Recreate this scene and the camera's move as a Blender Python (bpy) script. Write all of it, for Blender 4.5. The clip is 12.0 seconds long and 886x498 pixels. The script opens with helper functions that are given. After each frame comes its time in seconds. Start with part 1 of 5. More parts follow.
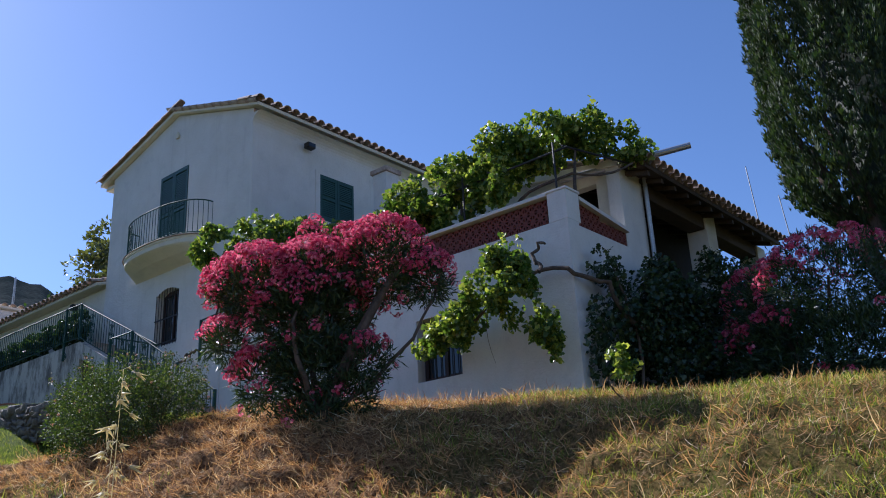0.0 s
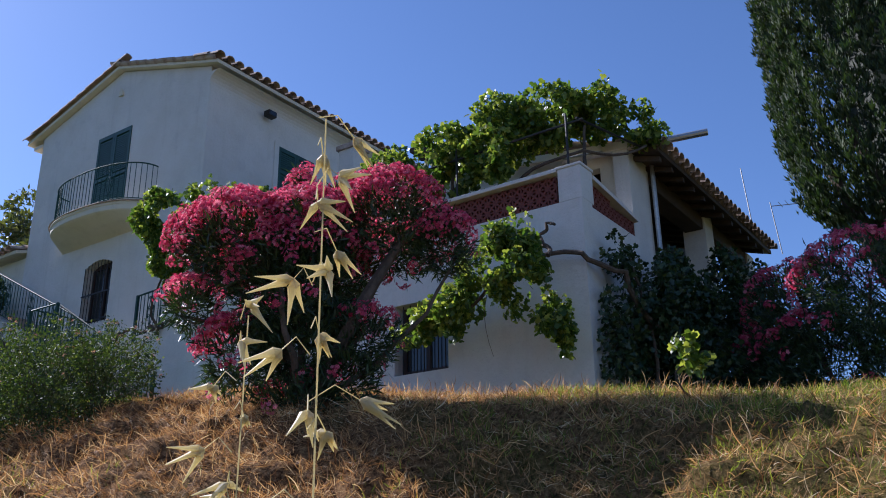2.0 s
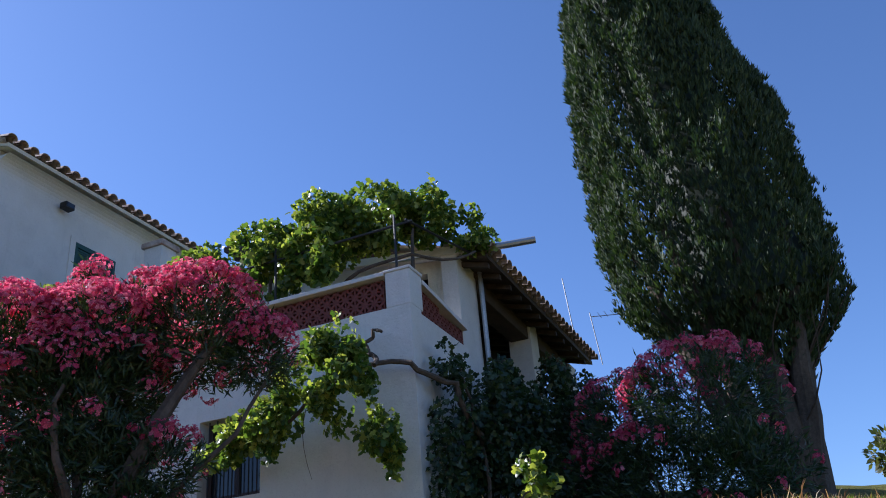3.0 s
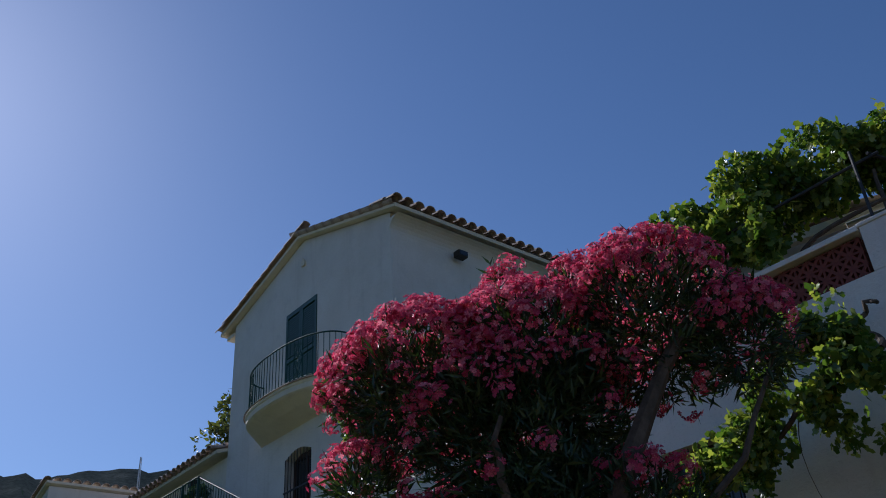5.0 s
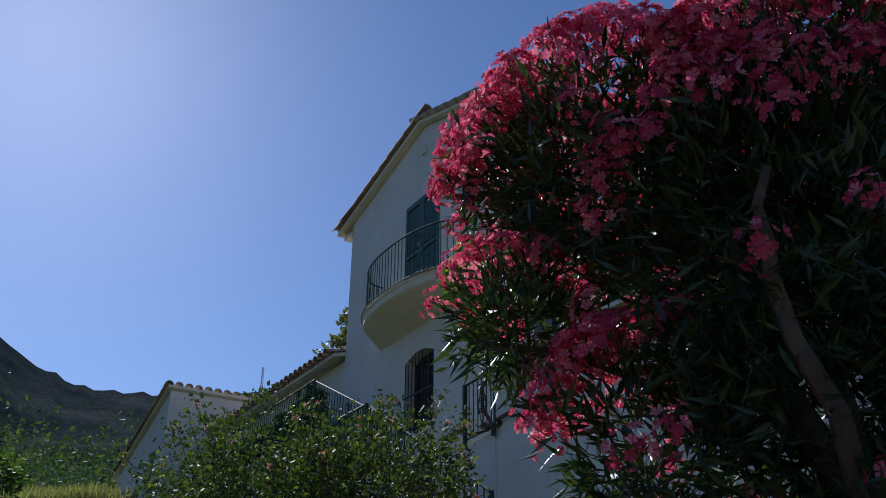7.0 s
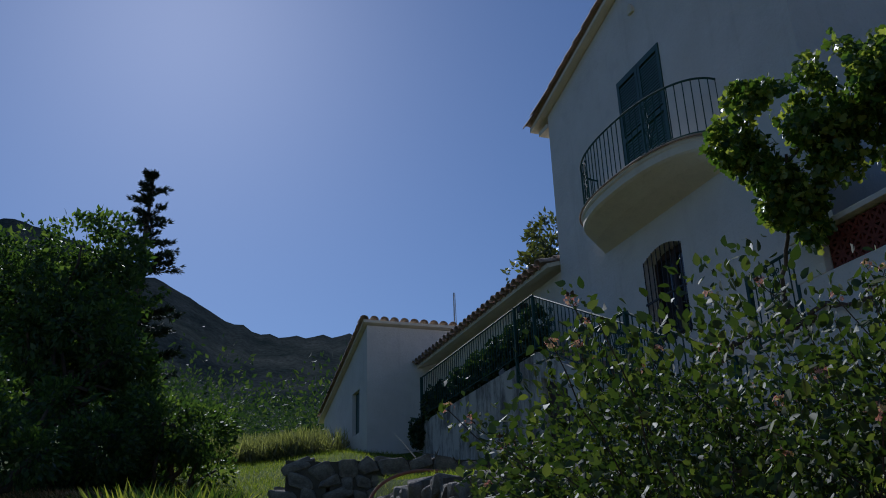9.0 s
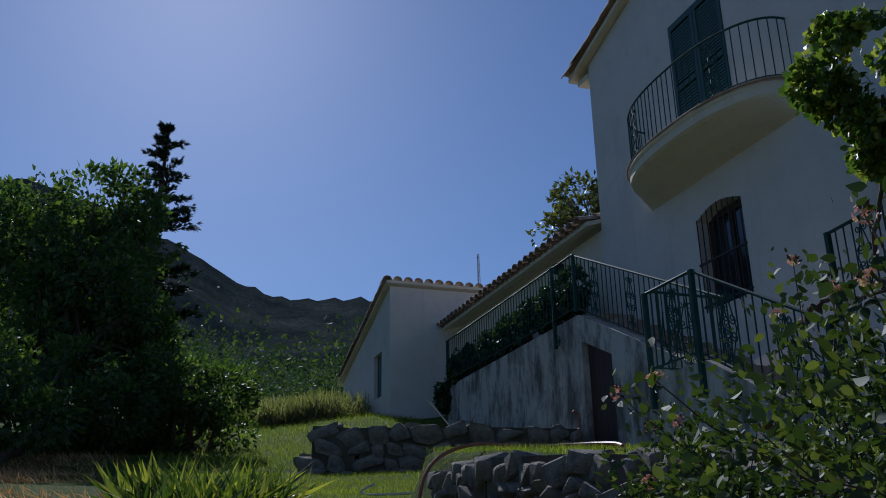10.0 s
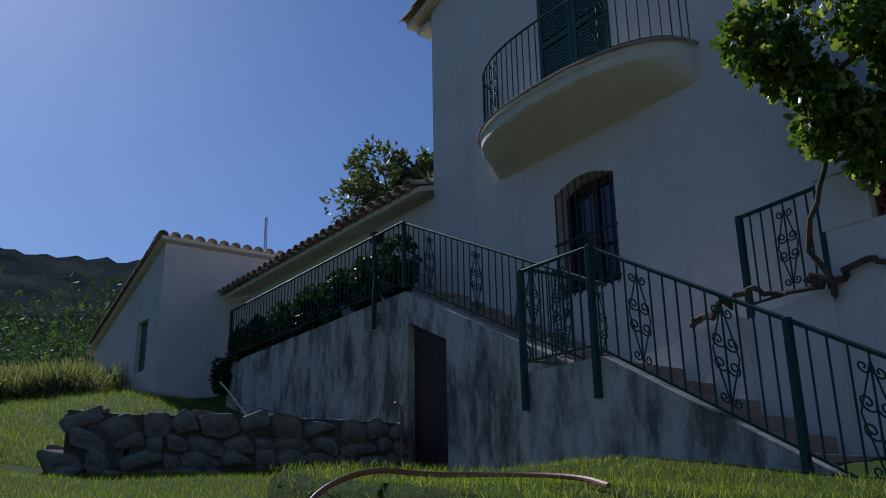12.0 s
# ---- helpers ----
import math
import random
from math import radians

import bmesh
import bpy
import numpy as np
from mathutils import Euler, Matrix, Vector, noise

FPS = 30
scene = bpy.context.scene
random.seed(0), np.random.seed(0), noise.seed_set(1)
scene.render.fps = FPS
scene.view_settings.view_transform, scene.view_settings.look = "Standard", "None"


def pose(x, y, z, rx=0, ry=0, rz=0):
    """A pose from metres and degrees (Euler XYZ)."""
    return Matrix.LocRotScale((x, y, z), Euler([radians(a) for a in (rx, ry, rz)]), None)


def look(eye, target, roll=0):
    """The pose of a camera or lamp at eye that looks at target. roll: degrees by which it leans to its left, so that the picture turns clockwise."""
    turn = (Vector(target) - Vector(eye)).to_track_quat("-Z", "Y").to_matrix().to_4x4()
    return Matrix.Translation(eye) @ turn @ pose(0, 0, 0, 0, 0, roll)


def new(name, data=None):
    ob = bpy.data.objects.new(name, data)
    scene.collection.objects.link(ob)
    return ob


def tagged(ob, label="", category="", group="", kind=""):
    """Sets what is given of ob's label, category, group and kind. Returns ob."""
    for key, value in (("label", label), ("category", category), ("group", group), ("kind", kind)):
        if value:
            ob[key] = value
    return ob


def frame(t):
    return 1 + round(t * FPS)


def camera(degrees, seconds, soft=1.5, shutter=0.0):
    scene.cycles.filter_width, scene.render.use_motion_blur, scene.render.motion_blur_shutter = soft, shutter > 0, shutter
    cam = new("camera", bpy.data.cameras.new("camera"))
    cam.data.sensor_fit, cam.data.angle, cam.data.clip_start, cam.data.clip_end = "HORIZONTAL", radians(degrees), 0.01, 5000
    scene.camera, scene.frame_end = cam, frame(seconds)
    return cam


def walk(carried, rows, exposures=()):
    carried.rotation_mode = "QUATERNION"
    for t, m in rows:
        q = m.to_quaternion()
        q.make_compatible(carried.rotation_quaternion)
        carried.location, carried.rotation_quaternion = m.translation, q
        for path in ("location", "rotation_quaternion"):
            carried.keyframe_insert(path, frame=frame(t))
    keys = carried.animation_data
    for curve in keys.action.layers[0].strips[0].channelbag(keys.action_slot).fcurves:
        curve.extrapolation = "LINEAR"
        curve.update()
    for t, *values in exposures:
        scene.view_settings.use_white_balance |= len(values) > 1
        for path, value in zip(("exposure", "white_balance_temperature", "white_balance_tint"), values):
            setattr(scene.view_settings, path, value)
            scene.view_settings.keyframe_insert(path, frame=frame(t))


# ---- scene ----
cam = camera(54.0, 12.0, soft=1.0)
PATH = [
    (0, (1.186, -1.255, 0.959), (-0.035, 0.186, 1.616), -2.8),
    (0.5, (0.776, -1.036, 0.977), (-0.536, 0.33, 1.62), -5.4),
    (1, (0.289, -0.874, 1.036), (-1.093, 0.452, 1.613), -4.1),
    (1.5, (-0.143, -0.766, 1.03), (-1.418, 0.652, 1.636), -2.6),
    (2, (-0.638, -0.515, 1.096), (-1.721, 1.027, 1.768), -0.8),
    (2.1, (-0.719, -0.458, 1.13), (-1.743, 1.111, 1.83), -1.3),
    (2.2, (-0.813, -0.415, 1.167), (-1.756, 1.19, 1.9), -1.8),
    (2.3, (-0.861, -0.365, 1.207), (-1.723, 1.267, 1.976), -2.0),
    (2.5, (-0.915, -0.247, 1.322), (-1.642, 1.428, 2.137), -3.6),
    (2.7, (-1.0, -0.105, 1.332), (-1.615, 1.595, 2.189), -4.5),
    (2.95, (-1.085, 0.085, 1.37), (-1.735, 1.77, 2.25), -4.8),
    (3.5, (-1.49, 0.60, 1.57), (-2.28, 2.175, 2.5), -5.2),
    (4.3, (-2.18, 1.214, 1.822), (-3.149, 2.623, 2.859), -5.0),
    (4.5, (-2.327, 1.287, 1.847), (-3.488, 2.543, 2.884), -3.9),
    (5, (-2.71, 1.544, 1.902), (-4.014, 2.665, 2.922), -4.1),
    (5.5, (-3.097, 1.978, 1.878), (-4.362, 3.184, 2.849), -4.5),
    (6, (-3.523, 2.169, 1.913), (-4.8, 3.386, 2.855), -2.1),
    (6.4, (-3.877, 2.392, 1.912), (-5.168, 3.609, 2.836), -1.2),
    (6.5, (-4.016, 2.483, 1.937), (-5.324, 3.678, 2.864), -2.2),
    (6.8, (-4.318, 2.518, 2.04), (-5.794, 3.533, 2.929), 1.3),
    (7, (-4.602, 2.716, 2.124), (-6.129, 3.646, 3.019), 0.5),
    (7.2, (-4.809, 2.771, 2.178), (-6.334, 3.684, 3.095), 1.1),
    (8.8, (-6.947, 2.86, 2.653), (-8.683, 3.562, 3.355), -1.6),
    (9, (-7.169, 2.842, 2.718), (-8.913, 3.483, 3.458), -1.9),
    (9.3, (-7.495, 2.802, 2.796), (-9.252, 3.363, 3.57), -1.4),
    (9.5, (-7.704, 2.785, 2.818), (-9.457, 3.357, 3.593), -0.5),
    (10, (-8.108, 2.782, 2.914), (-9.888, 3.406, 3.578), -1.0),
    (10.5, (-8.605, 2.778, 3.052), (-10.395, 3.464, 3.624), -1.6),
    (11, (-9.113, 2.788, 3.136), (-10.823, 3.657, 3.7), 0.3),
    (11.5, (-9.72, 2.864, 3.25), (-11.306, 3.923, 3.853), -1.1),
    (12, (-10.329, 2.894, 3.401), (-11.877, 4.007, 4.007), -1.0),
]
EXPOSURES = [(0, 0.5, 5650, 20), (1.0, 0.45, 5650, 21), (2.0, 0.5, 5650, 21), (2.7, 0.7, 5600, 20), (4.3, 0.75, 5600, 17), (4.6, 0.45, 5600, 16), (5.0, -0.3, 5600, 14), (5.6, -0.3, 5600, 14), (6.5, -0.1, 5600, 15), (7.2, -0.3, 5550, 14), (8.8, -0.65, 5500, 14), (9.5, -0.95, 5500, 14), (10.5, -0.45, 5450, 15), (12, -0.62, 5400, 16)]
walk(cam, [(t, look(eye, target, roll)) for t, eye, target, roll in PATH], EXPOSURES)


# ---- light ----
SUN_DIR = Vector((-0.79, 0.012, 0.612)).normalized()
world = bpy.data.worlds.new("sky")
scene.world = world
world.use_nodes = True
wn, wl = world.node_tree.nodes, world.node_tree.links
sky = wn.new("ShaderNodeTexSky")
sky.sky_type = "NISHITA"
sky.sun_disc = False
sky.sun_elevation = math.asin(SUN_DIR.z)
sky.sun_rotation = math.atan2(SUN_DIR.x, SUN_DIR.y)
sky.altitude = 300
sky.air_density, sky.dust_density, sky.ozone_density = 1.0, 0.42, 6.0
wl.new(sky.outputs[0], wn["Background"].inputs[0])
wn["Background"].inputs[1].default_value = 0.095
sun = new("sun", bpy.data.lights.new("sun", "SUN"))
sun.data.energy, sun.data.angle, sun.data.color = 5.0, radians(0.53), (1.0, 0.95, 0.87)
sun.matrix_world = look(SUN_DIR * 50, (0, 0, 0))


# ---- materials ----
def shader(name):
    m = bpy.data.materials.new(name)
    m.use_nodes = True
    return m, m.node_tree.nodes, m.node_tree.links, m.node_tree.nodes["Principled BSDF"]


def ramp_node(n, l, fac, stops):
    r = n.new("ShaderNodeValToRGB")
    while len(r.color_ramp.elements) < len(stops):
        r.color_ramp.elements.new(0.5)
    for e, (p, c) in zip(r.color_ramp.elements, stops):
        e.position, e.color = p, (*c, 1)
    l.new(fac, r.inputs[0])
    return r.outputs[0]


def noise_node(n, l, scale, detail=4, rough=0.6, stretch=None, co="Object"):
    t = n.new("ShaderNodeTexCoord")
    out = t.outputs[co]
    if stretch:
        mp = n.new("ShaderNodeMapping")
        mp.inputs["Scale"].default_value = stretch
        l.new(out, mp.inputs[0])
        out = mp.outputs[0]
    k = n.new("ShaderNodeTexNoise")
    k.inputs["Scale"].default_value, k.inputs["Detail"].default_value, k.inputs["Roughness"].default_value = scale, detail, rough
    l.new(out, k.inputs["Vector"])
    return k.outputs[0]


def mix_col(n, l, fac, a, b, mode="MIX"):
    m = n.new("ShaderNodeMix")
    m.data_type, m.blend_type = "RGBA", mode
    for sock, v in ((m.inputs[0], fac), (m.inputs[6], a), (m.inputs[7], b)):
        if isinstance(v, (int, float)):
            sock.default_value = v
        elif isinstance(v, tuple):
            sock.default_value = (*v, 1)
        else:
            l.new(v, sock)
    return m.outputs[2]


def bump(n, l, bsdf, height, dist=0.01, strength=0.6):
    b = n.new("ShaderNodeBump")
    b.inputs["Distance"].default_value, b.inputs["Strength"].default_value = dist, strength
    l.new(height, b.inputs["Height"])
    l.new(b.outputs[0], bsdf.inputs["Normal"])


def two_scale(name, c1, c2, big=1.5, small=30, rough=0.8, metal=0.0, dist=0.004, stretch=None, grain=0.25, gloss=0.4):
    m, n, l, b = shader(name)
    base = ramp_node(n, l, noise_node(n, l, big, 5, 0.65, stretch), [(0.3, c1), (0.7, c2)])
    fine = noise_node(n, l, small, 4, 0.7)
    dark = ramp_node(n, l, fine, [(0.3, (1 - grain,) * 3), (0.7, (1.0,) * 3)])
    l.new(mix_col(n, l, 1.0, base, dark, "MULTIPLY"), b.inputs["Base Color"])
    b.inputs["Roughness"].default_value, b.inputs["Metallic"].default_value = rough, metal
    b.inputs["Specular IOR Level"].default_value = gloss
    bump(n, l, b, fine, dist)
    return m


def stucco(name, clean, dirt, amount, streak=(1.3, 1.3, 0.12)):
    """Lime-washed plaster: trowel relief, patched blotches, fine specks and rain streaks."""
    m, n, l, b = shader(name)
    blotch = ramp_node(n, l, noise_node(n, l, 0.8, 7, 0.68), [(0.32, (0.0,) * 3), (0.75, (1.0,) * 3)])
    patch = ramp_node(n, l, noise_node(n, l, 2.7, 5, 0.6), [(0.56, (0.0,) * 3), (0.64, (1.0,) * 3)])
    run = ramp_node(n, l, noise_node(n, l, 2.2, 7, 0.72, streak), [(0.60 - amount * 0.17, (0.0,) * 3), (0.74 - amount * 0.15, (1.0,) * 3)])
    speck = ramp_node(n, l, noise_node(n, l, 38, 4, 0.8), [(0.30, (0.72,) * 3), (0.42, (1.0,) * 3)])
    tone = mix_col(n, l, blotch, clean, (clean[0] * 0.84, clean[1] * 0.83, clean[2] * 0.80))
    pm = n.new("ShaderNodeMath")
    pm.operation = "MULTIPLY"
    pm.inputs[1].default_value = 0.25 + amount * 0.5
    l.new(patch, pm.inputs[0])
    tone = mix_col(n, l, pm.outputs[0], tone, tuple(c * (0.93 - 0.4 * amount) for c in clean))
    mask = n.new("ShaderNodeMath")
    mask.operation = "MULTIPLY"
    mask.inputs[1].default_value = amount
    l.new(run, mask.inputs[0])
    tone = mix_col(n, l, mask.outputs[0], tone, dirt)
    l.new(mix_col(n, l, 0.7, tone, speck, "MULTIPLY"), b.inputs["Base Color"])
    b.inputs["Roughness"].default_value = 0.92
    relief = n.new("ShaderNodeMath")
    relief.operation = "ADD"
    l.new(noise_node(n, l, 16, 6, 0.7), relief.inputs[0])
    l.new(noise_node(n, l, 3.0, 4, 0.6), relief.inputs[1])
    bump(n, l, b, relief.outputs[0], 0.02, 0.55)
    return m


def leaf_mat(name, stops, trans=0.4, rough=0.45, tcol=(1.3, 1.5, 0.5)):
    m, n, l, b = shader(name)
    g = n.new("ShaderNodeNewGeometry")
    col = ramp_node(n, l, g.outputs["Random Per Island"], stops)
    l.new(col, b.inputs["Base Color"])
    b.inputs["Roughness"].default_value = rough
    t = n.new("ShaderNodeBsdfTranslucent")
    l.new(mix_col(n, l, 1.0, col, tcol, "MULTIPLY"), t.inputs[0])
    mx = n.new("ShaderNodeMixShader")
    mx.inputs[0].default_value = trans
    l.new(b.outputs[0], mx.inputs[1])
    l.new(t.outputs[0], mx.inputs[2])
    l.new(mx.outputs[0], n["Material Output"].inputs[0])
    return m


WHITE = stucco("whitewash", (0.72, 0.69, 0.645), (0.46, 0.43, 0.38), 0.30)
STAINED = stucco("weathered_plaster", (0.56, 0.53, 0.48), (0.085, 0.078, 0.070), 0.88, (1.2, 1.2, 0.4))
CREAM = stucco("cream_plaster", (0.74, 0.68, 0.55), (0.45, 0.40, 0.32), 0.3)
TILE = two_scale("clay_tile", (0.30, 0.21, 0.165), (0.60, 0.50, 0.42), 3, 25, 0.85, 0, 0.006)
BRICK = two_scale("red_ceramic", (0.12, 0.026, 0.018), (0.20, 0.048, 0.030), 4, 40, 0.7)
SHUTTER = two_scale("green_shutter_paint", (0.010, 0.055, 0.042), (0.016, 0.08, 0.06), 2, 40, 0.5)
IRON = two_scale("green_iron_paint", (0.012, 0.05, 0.045), (0.03, 0.09, 0.075), 5, 50, 0.62, 0.0, gloss=0.25)
DARKIRON = two_scale("black_iron", (0.02, 0.02, 0.02), (0.05, 0.045, 0.04), 6, 40, 0.5, 0.3)
BROWNDOOR = two_scale("dark_brown_wood", (0.035, 0.02, 0.018), (0.07, 0.04, 0.03), 1.5, 30, 0.6, 0, 0.004, (6, 6, 0.5))
BEAM = two_scale("old_timber", (0.045, 0.028, 0.018), (0.10, 0.065, 0.04), 1.5, 25, 0.8, 0, 0.006, (4, 1, 4))
# near-black: the shade of unlit rooms is put into the colour
INNER_SHADE = two_scale("painted_inner_shade", (0.03, 0.028, 0.025), (0.05, 0.045, 0.04), 1, 10, 0.9)
BARK = two_scale("bark", (0.07, 0.05, 0.035), (0.17, 0.125, 0.09), 2, 18, 0.9, 0, 0.02, (3, 3, 0.6), 0.5)
GALV = two_scale("galvanised_pipe", (0.42, 0.43, 0.44), (0.6, 0.6, 0.6), 2, 30, 0.45, 0.8)
HOSE = two_scale("red_hose", (0.30, 0.10, 0.06), (0.42, 0.18, 0.10), 4, 40, 0.5)
CABLE = two_scale("pale_pipe", (0.55, 0.50, 0.42), (0.7, 0.66, 0.58), 4, 40, 0.5)
STONE = two_scale("grey_fieldstone", (0.11, 0.095, 0.075), (0.38, 0.335, 0.27), 2.2, 16, 0.9, 0, 0.025, None, 0.45)
MORTAR = two_scale("dark_earth_joint", (0.055, 0.045, 0.033), (0.14, 0.12, 0.085), 3, 20, 0.95, 0, 0.02)
STEP = two_scale("terracotta_step", (0.30, 0.20, 0.14), (0.50, 0.40, 0.32), 2, 25, 0.8)
ROCKHILL = two_scale("wooded_slope", (0.040, 0.056, 0.052), (0.125, 0.135, 0.12), 0.02, 0.25, 1.0, 0, 0.8, None, 0.6, 0.0)

OLE_LEAF = leaf_mat("oleander_leaf", [(0, (0.016, 0.036, 0.015)), (0.6, (0.030, 0.062, 0.022)), (1, (0.085, 0.115, 0.042))], 0.25, 0.42)
PETAL = leaf_mat("pink_petal", [(0, (0.46, 0.025, 0.085)), (0.5, (0.70, 0.09, 0.18)), (1, (0.88, 0.32, 0.38))], 0.5, 0.6, (1.1, 0.9, 0.95))
VINE_LEAF = leaf_mat("vine_leaf", [(0, (0.045, 0.10, 0.018)), (0.55, (0.105, 0.165, 0.03)), (1, (0.36, 0.40, 0.09))], 0.5, 0.36, (1.5, 1.5, 0.65))
BUSH_LEAF = leaf_mat("shrub_leaf", [(0, (0.030, 0.055, 0.018)), (0.7, (0.065, 0.095, 0.026)), (1, (0.17, 0.19, 0.06))], 0.32, 0.62)
CYP_LEAF = leaf_mat("cypress_foliage", [(0, (0.020, 0.040, 0.015)), (0.6, (0.042, 0.072, 0.024)), (1, (0.09, 0.12, 0.04))], 0.2, 0.7)
TREE_LEAF = leaf_mat("tree_leaf", [(0, (0.035, 0.065, 0.022)), (0.7, (0.075, 0.12, 0.035)), (1, (0.16, 0.20, 0.06))], 0.5, 0.5)
EUC_LEAF = leaf_mat("eucalyptus_leaf", [(0, (0.06, 0.075, 0.03)), (1, (0.16, 0.15, 0.06))], 0.35, 0.5)
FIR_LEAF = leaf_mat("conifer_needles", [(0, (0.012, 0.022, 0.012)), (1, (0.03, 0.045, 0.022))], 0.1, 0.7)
STRAW = leaf_mat("dry_straw", [(0, (0.14, 0.060, 0.024)), (0.4, (0.54, 0.285, 0.11)), (0.85, (0.76, 0.50, 0.23)), (1, (0.92, 0.78, 0.50))], 0.35, 0.6, (1.2, 1.1, 0.8))
GRASS = leaf_mat("green_grass", [(0, (0.07, 0.11, 0.016)), (0.6, (0.18, 0.22, 0.03)), (1, (0.46, 0.42, 0.10))], 0.5, 0.55)
BLADE = leaf_mat("strap_leaf", [(0, (0.04, 0.075, 0.016)), (0.6, (0.11, 0.145, 0.028)), (1, (0.50, 0.44, 0.10))], 0.4, 0.45)
OAT = leaf_mat("pale_oat_husk", [(0, (0.74, 0.66, 0.42)), (1, (0.88, 0.82, 0.60))], 0.6, 0.5, (1.08, 1.05, 0.9))
WOOD_LEAF = leaf_mat("woodland_leaf", [(0, (0.025, 0.046, 0.022)), (0.7, (0.05, 0.085, 0.035)), (1, (0.12, 0.15, 0.05))], 0.35, 0.7)
REED = leaf_mat("reed_leaf", [(0, (0.11, 0.115, 0.06)), (1, (0.36, 0.33, 0.20))], 0.4, 0.6)
BLOSSOM = leaf_mat("lantana_blossom", [(0, (0.75, 0.30, 0.22)), (0.6, (0.80, 0.45, 0.32)), (1, (0.85, 0.65, 0.25))], 0.3, 0.6, (1, 1, 1))


def ground_material():
    m, n, l, b = shader("slope_ground")
    straw = ramp_node(n, l, noise_node(n, l, 26, 8, 0.82, (1.0, 0.5, 1.0)), [(0.38, (0.040, 0.021, 0.012)), (0.49, (0.26, 0.138, 0.058)), (0.62, (0.56, 0.34, 0.15))])
    lawn = ramp_node(n, l, noise_node(n, l, 30, 8, 0.8), [(0.3, (0.05, 0.075, 0.014)), (0.6, (0.13, 0.18, 0.03)), (0.8, (0.27, 0.28, 0.06))])
    patch = ramp_node(n, l, noise_node(n, l, 0.55, 4, 0.6), [(0.52, (0, 0, 0)), (0.66, (1, 1, 1))])
    geo = n.new("ShaderNodeNewGeometry")
    sep = n.new("ShaderNodeSeparateXYZ")
    # ragged borders between straw and lawn
    wander = n.new("ShaderNodeVectorMath")
    wander.operation = "MULTIPLY_ADD"
    wander.inputs[1].default_value = (3.6, 3.6, 0.0)
    ragged = n.new("ShaderNodeTexNoise")
    ragged.inputs["Scale"].default_value, ragged.inputs["Detail"].default_value, ragged.inputs["Roughness"].default_value = 0.9, 6.0, 0.7
    l.new(geo.outputs["Position"], ragged.inputs["Vector"])
    back = n.new("ShaderNodeVectorMath")
    back.operation = "SUBTRACT"
    back.inputs[1].default_value = (1.8, 1.8, 0.0)
    l.new(ragged.outputs["Color"], wander.inputs[0])
    l.new(geo.outputs["Position"], wander.inputs[2])
    l.new(wander.outputs[0], back.inputs[0])
    l.new(back.outputs[0], sep.inputs[0])
    west = n.new("ShaderNodeMapRange")
    west.inputs[1].default_value, west.inputs[2].default_value = -9.5, -11.5
    l.new(sep.outputs[0], west.inputs[0])
    top = n.new("ShaderNodeMapRange")
    top.inputs[1].default_value, top.inputs[2].default_value, top.inputs[4].default_value = 5.6, 8.0, 0.75
    l.new(sep.outputs[1], top.inputs[0])
    east = n.new("ShaderNodeMapRange")
    east.inputs[1].default_value, east.inputs[2].default_value, east.inputs[4].default_value = -4.0, -1.5, 0.5
    l.new(sep.outputs[0], east.inputs[0])
    both = n.new("ShaderNodeMath")
    both.operation = "MAXIMUM"
    l.new(east.outputs[0], both.inputs[0])
    l.new(top.outputs[0], both.inputs[1])
    a = n.new("ShaderNodeMath")
    a.operation = "MAXIMUM"
    l.new(west.outputs[0], a.inputs[0])
    l.new(both.outputs[0], a.inputs[1])
    c = n.new("ShaderNodeMath")
    c.operation = "MAXIMUM"
    l.new(a.outputs[0], c.inputs[0])
    half = n.new("ShaderNodeMath")
    half.operation = "MULTIPLY"
    half.inputs[1].default_value = 0.45
    l.new(patch, half.inputs[0])
    l.new(half.outputs[0], c.inputs[1])
    l.new(mix_col(n, l, c.outputs[0], straw, lawn), b.inputs["Base Color"])
    b.inputs["Roughness"].default_value = 0.95
    b.inputs["Specular IOR Level"].default_value = 0.1
    bump(n, l, b, noise_node(n, l, 20, 8, 0.85), 0.08, 1.0)
    return m


GROUND = ground_material()


# ---- mesh helpers ----
def adopt(ob, parent):
    if parent:
        ob.parent = parent
        ob.matrix_parent_inverse = Matrix.Translation(-parent.location)
    return ob


def piece(name, me, m, parent):
    """One of many alike pieces that share a mesh."""
    ob = new(name, me)
    adopt(ob, parent)
    ob.matrix_basis = m
    return ob


def mesh_of(name, bm, material):
    me = bpy.data.meshes.new(name)
    bm.to_mesh(me)
    bm.free()
    me.materials.append(material)
    return me


def part(name, bm, material, parent, label=""):
    me = bpy.data.meshes.new(name)
    bm.to_mesh(me)
    bm.free()
    me.materials.append(material)
    ob = new(name, me)
    adopt(ob, parent)
    return tagged(ob, label)


def thing(name, label, category, kind="", group="", at=(0, 0, 0)):
    ob = new(name)
    ob.empty_display_size = 0.2
    ob.location = at
    return tagged(ob, label, category, group, kind)


def box(bm, x0, x1, y0, y1, z0, z1, bev=0.0):
    g = bmesh.ops.create_cube(bm, size=1, matrix=Matrix.LocRotScale(((x0 + x1) / 2, (y0 + y1) / 2, (z0 + z1) / 2), None, (abs(x1 - x0), abs(y1 - y0), abs(z1 - z0))))
    if bev:
        es = list({e for v in g["verts"] for e in v.link_edges})
        bmesh.ops.bevel(bm, geom=es, offset=bev, segments=2, affect="EDGES", profile=0.6)
    return bm


def boxes(*specs, bev=0.0):
    bm = bmesh.new()
    for s in specs:
        box(bm, *s, bev=bev)
    return bm


